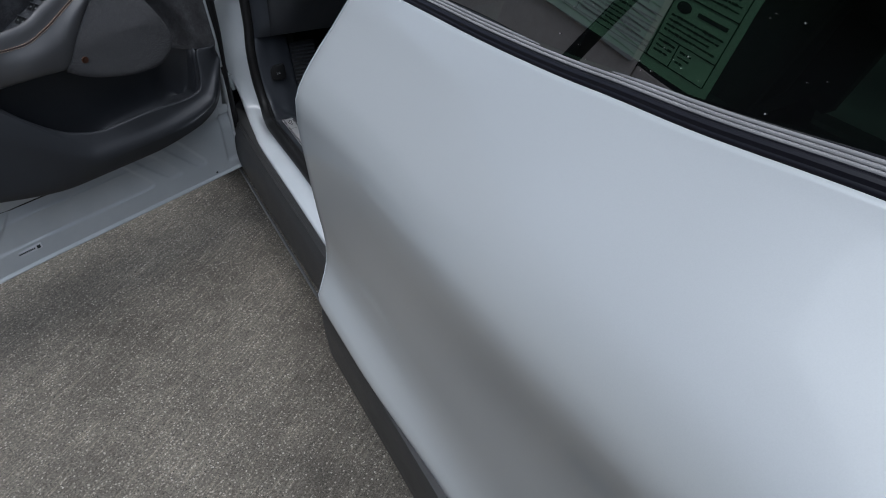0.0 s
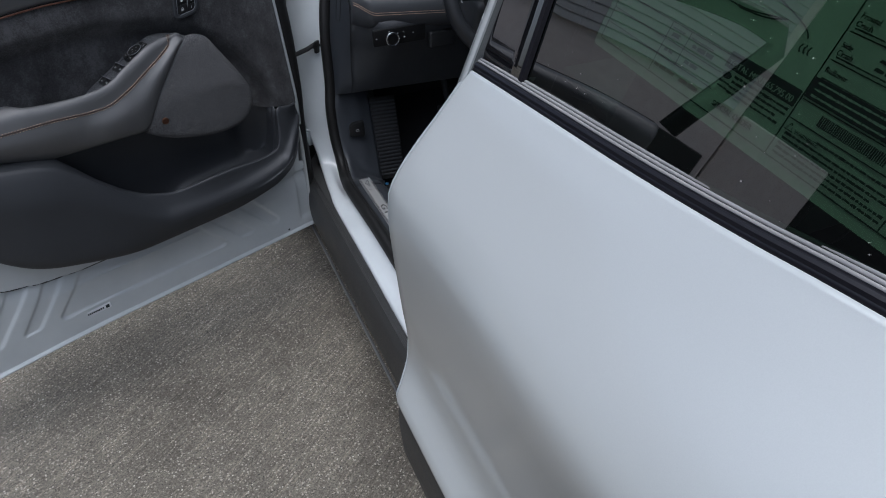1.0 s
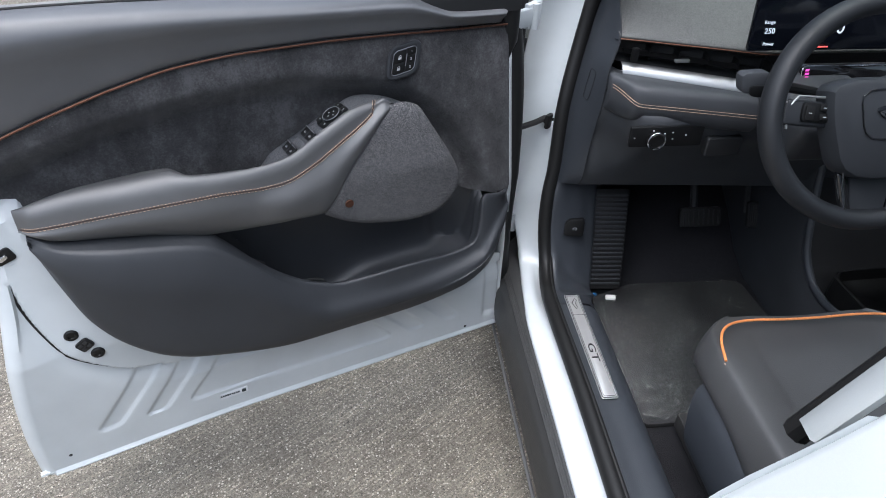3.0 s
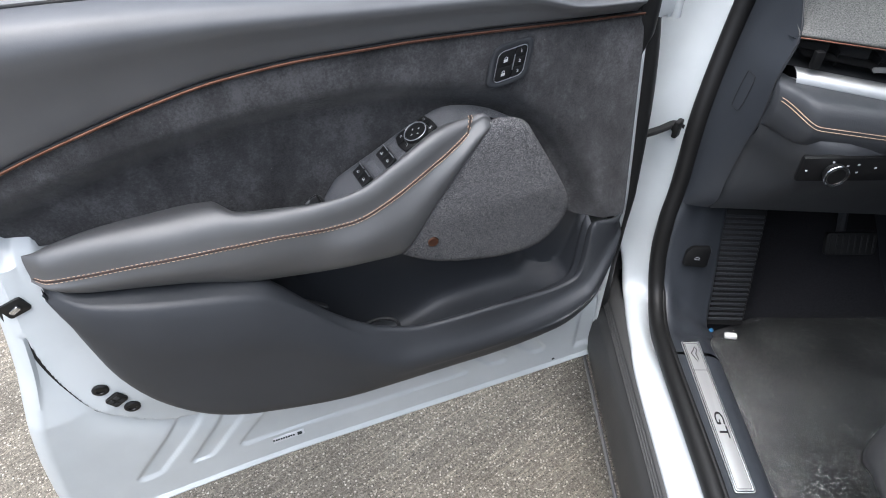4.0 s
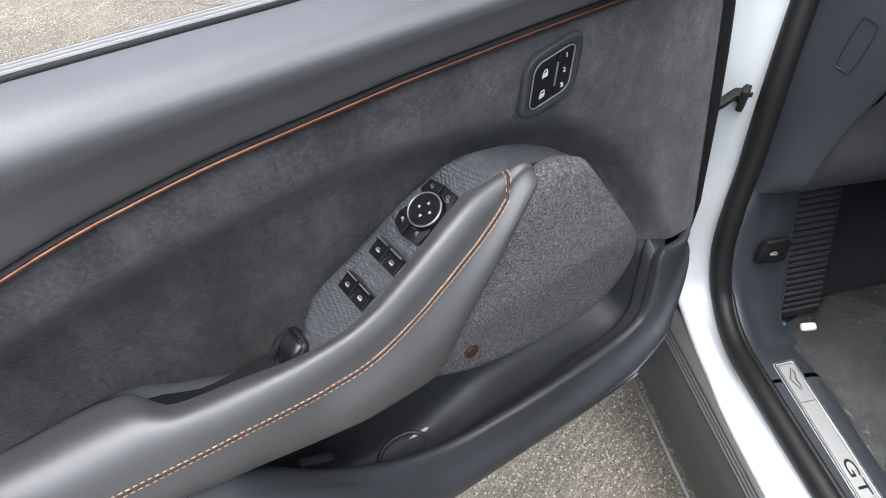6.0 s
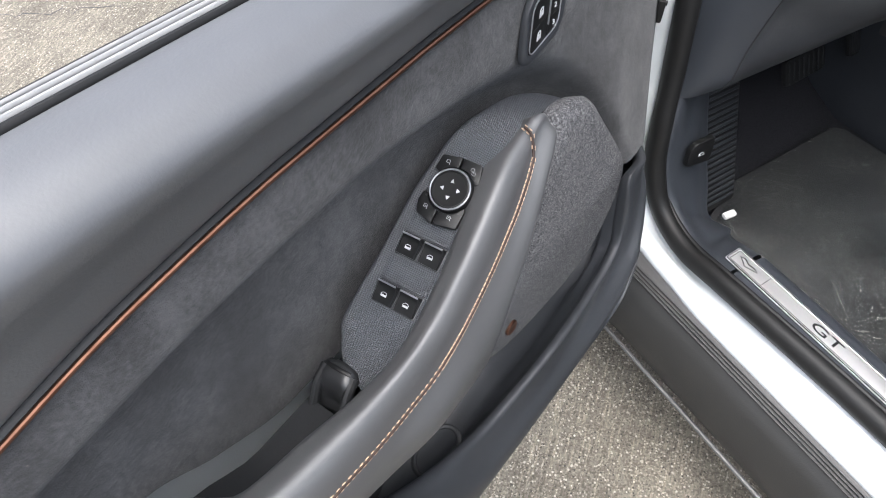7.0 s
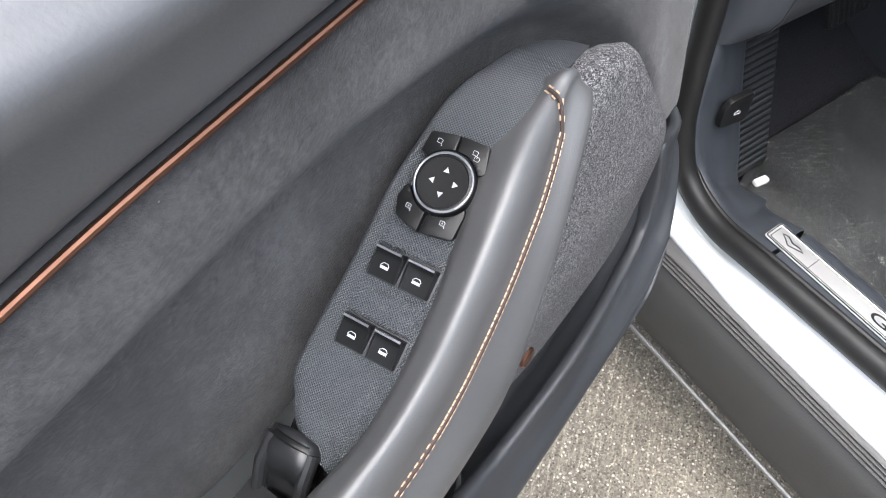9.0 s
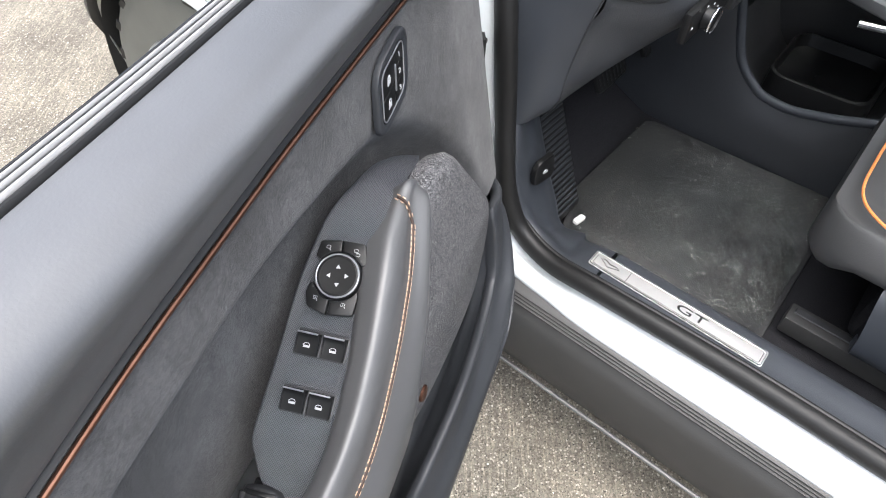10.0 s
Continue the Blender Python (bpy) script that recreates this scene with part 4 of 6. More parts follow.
rows = []
for k in span(0, 1, 14):
    x = .172 + .040 * k
    top = -.010 + .012 * math.sin(math.pi * min(k * 1.1 + .18, 1)) - .010 * k * k
    half = .0150 + .0015 * math.sin(math.pi * k)
    c = -.0147 + .004 * k
    rows.append([handle_at(x + .004 * s * s, c + half * s, top - .006 * abs(s) ** 5) for s in span(-1, 1, 11)])
on_door("pull_handle", grid(rows), HANDLE, "black curved inside door handle", 60, solid=.007)
on_door("handle_ridge", tube([handle_at(.1765, -.0147 + .0120 * s, .0034 - .002 * s * s) for s in span(-1, 1, 9)], .0022, 8, .7), SWITCH)
for s in (-1, 1):
    on_door("handle_arm", tube([handle_at(.178, -.0145 + .0142 * s, -.002), handle_at(.195, -.0130 + .0152 * s, -.001), handle_at(.216, -.0110 + .0150 * s, -.010), handle_at(.234, -.010 + .014 * s, -.028), handle_at(.244, -.008 + .013 * s, -.046)], .0046, 10), HANDLE)
on_door("handle_latch", moved(block((.040, .022, .010), .004, 2), SW @ pose(.204, -.012, -.030, 0, 20)), SWITCH)
on_door("handle_recess", moved(block((.065, .050, .010), .004, 2), SW @ pose(.205, -.012, -.048, 0, 12)), RECESS_DARK)
on_door("scoop_floor", grid([[(u, v, .776 + .03 * step(.62, .68, u) + .012 * (v + .07) / .07) for v in (-.046, -.03, -.015, .004)] for u in span(.56, .69, 10)]), RECESS_DARK)

# speaker grille
spk = cut_corners([(.282, .9000, 0), (.243, .9030, 0), (.214, .891, 0), (.198, .862, 0), (.166, .806, 0), (.134, .745, 0), (.131, .708, 0), (.150, .675, 0), (.182, .653, 0), (.257, .650, 0), (.349, .671, 0), (.393, .690, 0), (.440, .722, 0), (.353, .837, 0)], 2, .2)
cen = Vector((.26, .77, 0))


def grille_v(u, z):
    near_arm = math.exp(-((u - .295) / .026) ** 2 - ((z - .884) / .022) ** 2)
    return .041 - .25 * max(0, z - .78) - 1.5 * max(0, z - .87) ** 2 - .08 * max(0, .21 - u) + .002 * near_arm


rows = []
for k in (1.0, 1.0, .985, .95, .88, .75, .55, .3, .02):
    drop = {1.0: .012, .985: .006, .95: .002}.get(k, 0)
    rows.append([(cen.x + (p.x - cen.x) * k, grille_v(cen.x + (p.x - cen.x) * k, cen.y + (p.y - cen.y) * k) - drop, cen.y + (p.y - cen.y) * k) for p in spk])
rows[0] = [(cen.x + (p.x - cen.x) * .97, grille_v(p.x, p.y) - .045 + .02 * step(.82, .90, p.y), cen.y + (p.y - cen.y) * (.97 - .03 * step(.82, .90, p.y))) for p in spk]
face = grid(rows, True)
face[1].append(tuple(range(len(face[0]) - len(spk), len(face[0]))))
on_door("speaker_grille", face, CLOTH, "speckled grey cloth speaker cover", 60)
m = facing(.379, grille_v(.379, .733) + .0012, .733, -4, 0)
on_door("emblem", moved(lathe([(.0085, -.002), (.0085, .0012), (.0075, .0020), (.006, .0016), (.0005, .0016)], 28), m), COPPER, "small round copper badge")

# lock and memory button plate: a leaning rounded plate with a sunk block of keys
LEAN = Matrix(((1, .20, 0, 0), (.16, 1, 0, 0), (0, 0, 1, 0), (0, 0, 0, 1)))
LOCKS = facing(.2245, -.0485, .9630, -6, 0) @ LEAN @ Matrix.Diagonal((1.18, 1.06, 1, 1))


def ring_of(w, h, r, z, n=6):
    return [Vector((x, y, z)) for x, y in round_rect(w, h, r, n)]


bezel = [ring_of(.0580, .0610, .016, 0), ring_of(.0580, .0610, .016, .0035), ring_of(.0560, .0590, .015, .0055), ring_of(.0500, .0530, .013, .0062), ring_of(.0440, .0465, .010, .0050), ring_of(.0425, .0450, .009, .0022)]
plate = grid(bezel, True)
plate[1].append(tuple(range(len(plate[0]) - len(bezel[0]), len(plate[0]))))
on_door("button_bezel", moved(plate, LOCKS), TRIM, "raised dark plate of the lock buttons", 50)
on_door("button_ring", tube([LOCKS @ p for p in ring_of(.0405, .0430, .008, .0052)], .0007, 6, closed=True), SATIN, "thin bright rim round the keys")
for x, y, w, h in ((-.0078, .0088, .0212, .0205), (-.0078, -.0118, .0212, .0195), (.0120, .0135, .0155, .0130), (.0120, .0000, .0155, .0125), (.0120, -.0142, .0155, .0140)):
    on_door("lock_button" if w > .02 else "memory_button", moved(slab(round_rect(w, h, .0022), .0030, .0007), LOCKS @ pose(x, y, .0022)), SWITCH, "black button with a white mark")
on_door("button_ridge", moved(block((.0013, .022, .0016), .0005, 2), LOCKS @ pose(.0034, .001, .0058)), SATIN)
for y, lift in ((.0080, .0016), (-.0112, 0)):
    on_door("lock_icon", moved(join(block((.0052, .0040, .0004), .0), tube([(-.0017, .0018, 0), (-.0017, .0040, 0), (0, .0050, 0), (.0017, .0042, 0), (.0017, .0030 - .6 * lift, 0)], .00045, 5)), LOCKS @ pose(-.0085, y - .001, .0056)), ICON)
for t, y in (("1", .0135), ("2", .0000), ("3", -.0142)):
    letters("digit", t, .0062, ICON, front_door, LOCKS @ pose(.012, y, .0056))

# door check strap and hinges
on_door("check_strap", tube([(-.158, -.076, .757), (-.142, -.078, .755), (-.12, -.080, .748), (-.06, -.085, .738), (.0, -.085, .732)], .0085, 8, .7), RUBBER, "black door check arm")
on_door("strap_end", moved(join(block((.022, .018, .030), .006, 2), block((.020, .020, .016), .005, 2, pose(.020, 0, -.003)), moved(lathe([(.007, 0), (.007, .004), (.004, .005), (.001, .005)], 14), pose(.004, .009, 0, -90))), pose(-.160, -.074, .755, 0, 0, 20) @ Matrix.Scale(.78, 4)), SWITCH)
for z in (.997, .475):
    on_door("hinge", moved(join(block((.055, .014, .038), .005, 2), moved(lathe([(.008, -.026), (.008, .026)], 14), pose(-.032, .006, 0))), pose(-.055, -.078, z, 0, 0, 15)), SHEET, "white painted door hinge")

# black run channel at the belt's front end and the weather strip down the hinge edge
rows = []
for z in span(.925, 1.115, 12):
    w = .030 * step(.920, .965, z)
    rows.append(rounded([(.000, -.056, z), (-.010 - .3 * w, -.050, z), (-.016 - .7 * w, -.060, z), (-.018 - w, -.085, z), (-.012 - w, -.110, z)], 3))
on_door("run_channel", grid(rows), RUBBER, "black rubber end of the window channel", 60)
rows = [[(-.010 - .012 * k, suede_v(-.006, max(z, .60)) - .012 - .002 * k, z) for k in (0, .5, 1)] for z in span(.57, .945, 12)]
on_door("hinge_edge", grid(rows), SHEET, "white painted hinge edge of the door", solid=.002)
rows = []
for z in span(.30, .99, 24):
    w = .030 + .010 * math.sin(9 * z)
    v = suede_v(-.006, min(max(z, .60), .98))
    rows.append(rounded([(-.018, v - .017, z), (-.022 - .3 * w, v - .014, z), (-.022 - .7 * w, v - .018, z), (-.024 - w, v - .032, z), (-.020 - w, v - .06, z)], 3))
on_door("weather_strip", grid(rows), RUBBER, "black rubber weather strip along the hinge edge", 60)

# ---- body side: the door opening ----
# seal path: along the sill, round the lower corner, up the hinge pillar and the windscreen pillar
SEAL = rounded([(-.041, -.86, .432), (-.041, -.60, .432), (-.038, -.30, .432), (-.036, -.05, .419), (-.025, .056, .401), (-.014, .134, .425), (-.016, .170, .500), (-.015, .183, .580), (-.005, .198, .655), (.004, .222, .803), (.036, .265, .941), (.058, .274, 1.033), (.086, .238, 1.104), (.139, .100, 1.215), (.20, -.11, 1.36), (.26, -.34, 1.46)], 6)
part("door_seal", tube(SEAL, .0165, 12, 1.15), RUBBER, car, "thick black rubber seal round the door opening")
part("seal_lip", tube([(p[0] + .012, p[1] - .004 * (p[2] > .5), p[2] + .012 * (p[2] < .5)) for p in SEAL], .005, 8), RUBBER, car)

# painted flange outside the seal, wider up the hinge pillar
FLANGE = [p for p in SEAL if p.z < 1.03] + [Vector((.058, .262, 1.10)), Vector((.066, .275, 1.16)), Vector((.076, .285, 1.24))]
rows = []
for i, p in enumerate(FLANGE):
    d = (FLANGE[min(i + 1, len(FLANGE) - 1)] - FLANGE[max(i - 1, 0)]).normalized()
    away = Vector((0, d.z, -d.y)).normalized()
    k = step(.43, .66, p.z)
    o, n = .058 + .036 * k, .046 + .058 * k
    w = Vector((p.x, p.y, max(p.z, .4315)))
    q = [p + Vector((.012, 0, 0)) + away * .004, p + Vector((-.004, 0, 0)) + away * (.019 + .002 * k), p + Vector((-.012 - .01 * k, 0, 0)) + away * (.024 + .012 * k), w + Vector((-o * .55, 0, 0)) + away * (.030 + n * .30 * k + .004), w + Vector((-o * .92, 0, 0)) + away * (n - .008), w + Vector((-o, 0, 0)) + away * n, w + Vector((-o + .002, 0, 0)) + away * (n + .006)]
    rows.append(rounded(q, 3))
part("sill_flange", grid(rows), SHEET, car, "bare white painted sill and hinge pillar", 60)

# dark rocker cladding with fine ribs along its top
prof = [(-.070, .384), (-.098, .3845)]
for k in range(4):
    z = .3815 - .0040 * k
    x = -.101 - .0034 * k
    prof += [(x - .0014, z), (x - .0014, z - .0016), (x + .0010, z - .0022), (x + .0008, z - .0034)]
prof += [(-.119, .358), (-.126, .335), (-.131, .290), (-.130, .250), (-.126, .226), (-.120, .212), (-.1185, .2075), (-.112, .2045), (-.05, .198)]
rows = [[(x + .05 * step(.22, .30, y), y, z) for x, z in prof] for y in span(-.88, .295, 30)]
part("rocker_cladding", grid(rows), CLAD, car, "dark grey ribbed plastic sill cladding", 40)
part("rocker_bead", tube([(-.1290 + .05 * step(.22, .30, y), y, .2015) for y in span(-.88, .26, 30)], .0042, 8), LIP, car, "paler lower lip of the sill cladding")
part("underbody", block((1.55, 2.3, .05), .01, 2, pose(.74, -.75, .20)), CAVITY, car)
# dark sheet in the hinge gap behind the open door, gap shade in its colour, and the fender's rear edge
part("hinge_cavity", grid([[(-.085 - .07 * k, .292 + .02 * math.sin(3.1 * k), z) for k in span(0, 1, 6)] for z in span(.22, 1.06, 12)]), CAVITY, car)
part("splash_guard", block((.075, .030, .26), .012, 3, pose(-.125, .235, .335, 0, 0, -12)), CLAD, car, "black plastic panel under the hinge")
for z in (.997, .475):
    part("hinge_leaf", join(block((.05, .014, .052), .004, 2, pose(-.085, .245, z, 0, 0, 45)), moved(lathe([(.007, 0), (.007, .006), (.003, .0065)], 6), pose(-.085, .235, z + .012, 90, 0, 45)), moved(lathe([(.007, 0), (.007, .006), (.003, .0065)], 6), pose(-.085, .235, z - .014, 90, 0, 45))), SHEET, car, "white painted hinge leaf with bolts")
part("strap_bracket", block((.026, .010, .034), .003, 2, pose(-.020, .242, .752, 0, 0, 45)), RUBBER, car)

# ---- rear door ----
belt_r = ip((-2.6, 1.215), (-1.9, 1.200), (-1.70, 1.174), (-1.53, 1.146), (-1.44, 1.135), (-1.36, 1.124), (-1.21, 1.109), (-1.05, 1.098), (-.85, 1.084))
side_x = ip((.44, -.197), (.452, -.206), (.47, -.210), (.50, -.196), (.545, -.177), (.587, -.173), (.68, -.182), (.79, -.191), (.86, -.1955), (.905, -.193), (.94, -.176), (.973, -.153), (1.03, -.109), (1.068, -.081), (1.084, -.066))


def body_x(y, z):
    """Outer side of the body; the haunch swells towards the rear wheel."""
    lift = (belt_r(y) - 1.084)
    zz = z - lift * step(.6, 1.08, z)
    x = side_x(min(zz, 1.084))
    swell = step(-1.0, -1.80, y)
    crest = .90 + .15 * step(-1.05, -1.8, y)
    x -= .044 * swell * math.exp(-((z - crest) / (.10 if z > crest else .13)) ** 2) * step(0, .09, belt_r(y) - z)
    x += .008 * swell * math.exp(-((z - .74) / .13) ** 2) + .020 * step(-1.05, -1.45, y) * math.exp(-((z - .475) / .05) ** 2)
    return x


def door_edge(z):
    return -.846 - .012 * step(.95, 1.08, z) - .020 * step(.56, .46, z)


RZ = [.443, .452, .462, .475, .49, .505, .52, .54, .56, .59, .63, .67, .71, .75, .79, .83, .86, .885, .905, .925, .945, .965, .99, 1.02, 1.048, 1.070]
REAR_END = -1.93
rows = []
for z in RZ + [None]:
    row = []
    e = door_edge(z if z else 1.084)
    ys = [e + .016, e + .004, e] + span(e - .004, REAR_END, 44)
    for i, y in enumerate(ys):
        zz = belt_r(y) if z is None else z + (belt_r(y) - 1.084) * step(.6, 1.08, z)
        x = body_x(y, zz)
        if i < 3:
            x += (.045, .006, .0012)[i]
        row.append((x, y, zz))
    rows.append(row)
rows.append([(x + .0015, y, z + .0022) for x, y, z in rows[-1]])
rows.append([(x + .0040, y, z + .0010) for x, y, z in rows[-1]])
rows.append([(x + .010, y, z + .0005) for x, y, z in rows[-1]])
rear_door = part("rear_door", grid(rows), PAINT, car, "closed glossy white rear door", 50)
# cladding at its foot
rows = [[(x - .03 * step(-1.5, -1.9, y), y, z) for x, z in ((-.190, .452), (-.203, .449), (-.207, .44), (-.206, .40), (-.203, .34), (-.199, .30), (-.190, .288), (-.14, .28))] for y in span(-.868, REAR_END, 20)]
part("rear_door_cladding", grid(rows), CLAD, rear_door, "black plastic cladding along the door's foot", 40)
part("cladding_end", grid([[(x, -.868 + d, z) for d in (0, .004)] for x, z in ((-.203, .449), (-.206, .40), (-.199, .30), (-.12, .28))]), CLAD, rear_door)
part("door_shut_face", grid([[(side_x(z) + .003 + .11 * k, door_edge(z) + .008 - .03 * k, z) for k in span(0, 1, 5)] for z in RZ]), SHEET, rear_door)
# belt moulding: black strip, then grey felt lips, then glass


def glass_x(y, z):
    return -.037 + .305 * (z - 1.12) - .016 * step(-1.0, -1.5, y)


def along_belt(dx, dz, r, a=-.855, b=REAR_END, flat=1.0):
    return tube([(-.0545 + dx, y, belt_r(y) + dz + .001) for y in span(a, b, 40)], r, 10, flat)


part("sill_moulding", along_belt(.004, .006, .0060), BLACKOUT, rear_door, "gloss black window sill moulding")
part("moulding_face", grid([[(-.0590 + .0105 * k, y, belt_r(y) + .0025 + .0135 * k - .003 * k * k) for k in span(0, 1, 5)] for y in span(-.857, REAR_END, 40)]), BLACKOUT, rear_door, solid=.002)
part("moulding_base", grid([[(-.0485, y, belt_r(y) + .0110), (-.040, y, belt_r(y) + .0165), (glass_x(y, belt_r(y) + .021) + .004, y, belt_r(y) + .021)] for y in span(-.857, REAR_END, 40)]), BLACKOUT, rear_door)
for dx, dz in ((.0070, .0130), (.0105, .0155), (.0140, .0180)):
    part("felt_lip", along_belt(dx, dz, .0019), FELT, rear_door, "grey felt lip")
# body-coloured window frame, black pillar cover, divider bar, tinted pane
A0, A1 = Vector((-.067, -.812, 1.01)), Vector((.082, -.890, 1.50))


def pillar(t, back, out=0.0):
    p = A0.lerp(A1, t)
    return (p.x - out, p.y - back, p.z + .25 * back)


part("window_frame", grid([[pillar(t, b, o) for b, o in ((-.030, -.040), (-.018, -.004), (-.014, .003), (.000, .007), (.011, .010), (.015, .008), (.016, .0))] for t in span(-.02, 1, 16)]), PAINT, rear_door, "white painted window frame", 50)
part("frame_seal", tube([pillar(t, -.024, -.030) for t in span(-.1, 1, 16)], .013, 8), RUBBER, car)
part("pillar_cover", grid([[(glass_x(-.9, z) - .001, y, z) for y in span(-.829 - .16 * (z - 1.08), -.962, 5)] for z in span(1.075, 1.52, 10)]), COVER, rear_door, "gloss black pillar cover", solid=.003)
part("divider_bar", grid([[(glass_x(-1, z) - o, y - .01 * (z - 1.08), z) for y, o in ((-.958, .001), (-.960, .005), (-.970, .006), (-.973, .001))] for z in span(1.110, 1.52, 10)]), BLACKOUT, rear_door, "black window divider")
pane = part("rear_window_pane", grid([[(glass_x(y, z), y, z) for y in span(-.967 - .01 * (z - 1.08), -1.95, 30)] for z in [belt_r(-1.4) - .045 + .42 * k for k in span(0, 1, 10)]]), TINTED, rear_door, "dark green tinted window pane")
pane.visible_shadow = False
# dried specks of dust on the glass
rng = random.Random(21)
specks = []
for k in range(150):
    y, z = -.88 - .9 * rng.random(), 1.13 + .24 * rng.random()
    r = .00025 + .00035 * rng.random() ** 3
    specks.append(block((.0004, 2 * r, 2 * r), 0, 1, pose(glass_x(y, z) - .0012, y, z, 90 * rng.random(), 17, 0)))
tagged(part("dust_specks", join(*specks), DUST, pane, "pale dust specks"), kind="stuff")

# ---- rest of the body ----
AX_F, AX_R, RAD = .71, -2.20, .365


def arch(y, axle):
    """Height of the wheel opening over the ground at y, or 0."""
    d = RAD + .022
    return math.sqrt(max(d * d - (y - axle) ** 2, 0)) + .365 if abs(y - axle) < d else 0


def side_panel(name, y0, y1, axle, top, xs, mat, mirror=False, n=40):
    rows = []
    for k in span(0, 1, 16):
        row = []
        for y in span(y0, y1, n):
            lo = max(.30, arch(y, axle))
            z = lo + (top(y) - lo) * k
            x = xs(y, z)
            row.append((1.48 - x if mirror else x, y, z))
        rows.append(row)
    return part(name, grid(rows), mat, car, "", 50, solid=.002)


hood_z = ip((.12, 1.11), (.3, 1.095), (.8, 1.06), (1.2, 1.0), (1.45, .92), (1.60, .80), (1.66, .68))


def fender_x(y, z):
    return -.150 - .045 * math.exp(-((z - .68) / .22) ** 2) - .028 * step(.4, .7, y) + .60 * max(0, y - 1.06) + .02 * step(.85, 1.08, z)


side_panel("front_fender", .305, 1.66, AX_F, lambda y: hood_z(y) - .02, fender_x, PAINT)
side_panel("front_fender", .305, 1.66, AX_F, lambda y: hood_z(y) - .02, fender_x, PAINT, True)


def quarter_x(y, z):
    return body_x(max(y, -2.3), z) + .30 * step(-2.5, -3.06, y) ** 2


side_panel("rear_quarter", REAR_END - .006, -3.02, AX_R, lambda y: belt_r(y) - .03 * step(-2.5, -3.0, y), quarter_x, PAINT)
side_panel("rear_quarter", REAR_END - .006, -3.02, AX_R, lambda y: belt_r(y) - .03 * step(-2.5, -3.0, y), quarter_x, PAINT, True)
side_panel("right_doors", .145, REAR_END, 9, lambda y: belt_r(min(y, -.85)) if y < -.85 else 1.084 + .02 * (y + .85), lambda y, z: side_x(min(z, 1.084)), PAINT, True)
part("right_sill", block((.10, 2.2, .12), .03, 3, pose(1.60, -.85, .32)), CLAD, car)
rows = [[(.74 + k * (.74 + .125 - .60 * max(0, y - 1.06)), y, hood_z(y) + .045 * (1 - k * k)) for k in span(-1, 1, 15)] for y in span(.31, 1.66, 20)]
part("hood", grid(rows), PAINT, car, "white bonnet", 50, solid=.002)
part("front_bumper", grid([[(.74 + .57 * k, 1.68 - .03 * k * k - .04 * abs(t - .5), .25 + .40 * t) for k in span(-1, 1, 12)] for t in span(0, 1, 8)]), PAINT, car, "white front bumper", 50, solid=.003)
part("nose_panel", grid([[(.74 + (.57 + .012 * (1 - t)) * k, 1.655 - .03 * k * k + .02 * t, .71 - .07 * t + .03 * (1 - t) * (1 - k * k)) for k in span(-1, 1, 12)] for t in span(0, 1, 6)]), PAINT, car, "white panel over the front bumper", 50, solid=.003)
part("tail", grid([[(.74 + .66 * k, -3.05 + .05 * k * k + .10 * t * t, .30 + .88 * t) for k in span(-1, 1, 12)] for t in span(0, 1, 10)]), PAINT, car, "white tailgate and rear bumper", 50, solid=.003)
roof_z = ip((-3.0, 1.20), (-2.7, 1.34), (-2.2, 1.53), (-1.6, 1.615), (-1.0, 1.625), (-.6, 1.59), (-.3, 1.53))
rows = [[(.74 + k * .50, y, roof_z(y) - .05 * k ** 4) for k in span(-1, 1, 13)] for y in span(-.34, -2.25, 20)]
rg = part("roof_glass", grid(rows), ROOFGLASS, car, "tinted glass roof", 50)
rg.visible_shadow = False
for s in (-1, 1):
    part("roof_rail", grid([[(.74 + s * (.50 + .10 * k), y, roof_z(y) - .05 - .07 * k) for k in span(0, 1, 5)] for y in span(-.30, -2.5, 18)]), PAINT, car, "white roof side", 50, solid=.004)
    part("windscreen_pillar", grid([[(.74 + s * (.60 - .02 * b + .10 * t), -.30 + .55 * t + .03 * b, 1.47 - .38 * t + .02 * b) for b in (-1, 0, 1)] for t in span(0, 1, 10)]), PAINT, car, "white windscreen pillar", 50, solid=.004)
    part("rear_pillar", grid([[(.74 + s * (.60 + .10 * t), -2.25 - .55 * t - .10 * b, 1.46 - .28 * t) for b in (0, 1)] for t in span(0, 1, 8)]), PAINT, car, solid=.004)
ws = part("windscreen", grid([[(.74 + k * (.55 + .08 * t), -.32 + .60 * t + .05 * (1 - k * k), 1.53 - .42 * t) for k in span(-1, 1, 10)] for t in span(0, 1, 8)]), CLEAR, car, "clear windscreen")
ws.visible_shadow = False
rw = part("rear_windscreen", grid([[(.74 + k * .56, -2.25 - .60 * t, 1.53 - .32 * t) for k in span(-1, 1, 10)] for t in span(0, 1, 8)]), TINTED, car, "dark tinted rear window")
rw.visible_shadow = False
for a, b, mat in ((.10, -.92, CLEAR), (-.95, -1.98, TINTED)):
    sg = part("right_window_pane", grid([[(1.52 - .36 * t * .40, y - .0 * t, 1.09 + .40 * t) for y in span(a - .40 * t * (a > 0), b, 8)] for t in span(0, 1, 6)]), mat, car, "right side window")
    sg.visible_shadow = False
part("right_pillar", grid([[(1.52 - .144 * t, y, 1.09 + .40 * t) for y in (-.90, -.97)] for t in span(0, 1, 4)]), GLOSS, car, solid=.01)

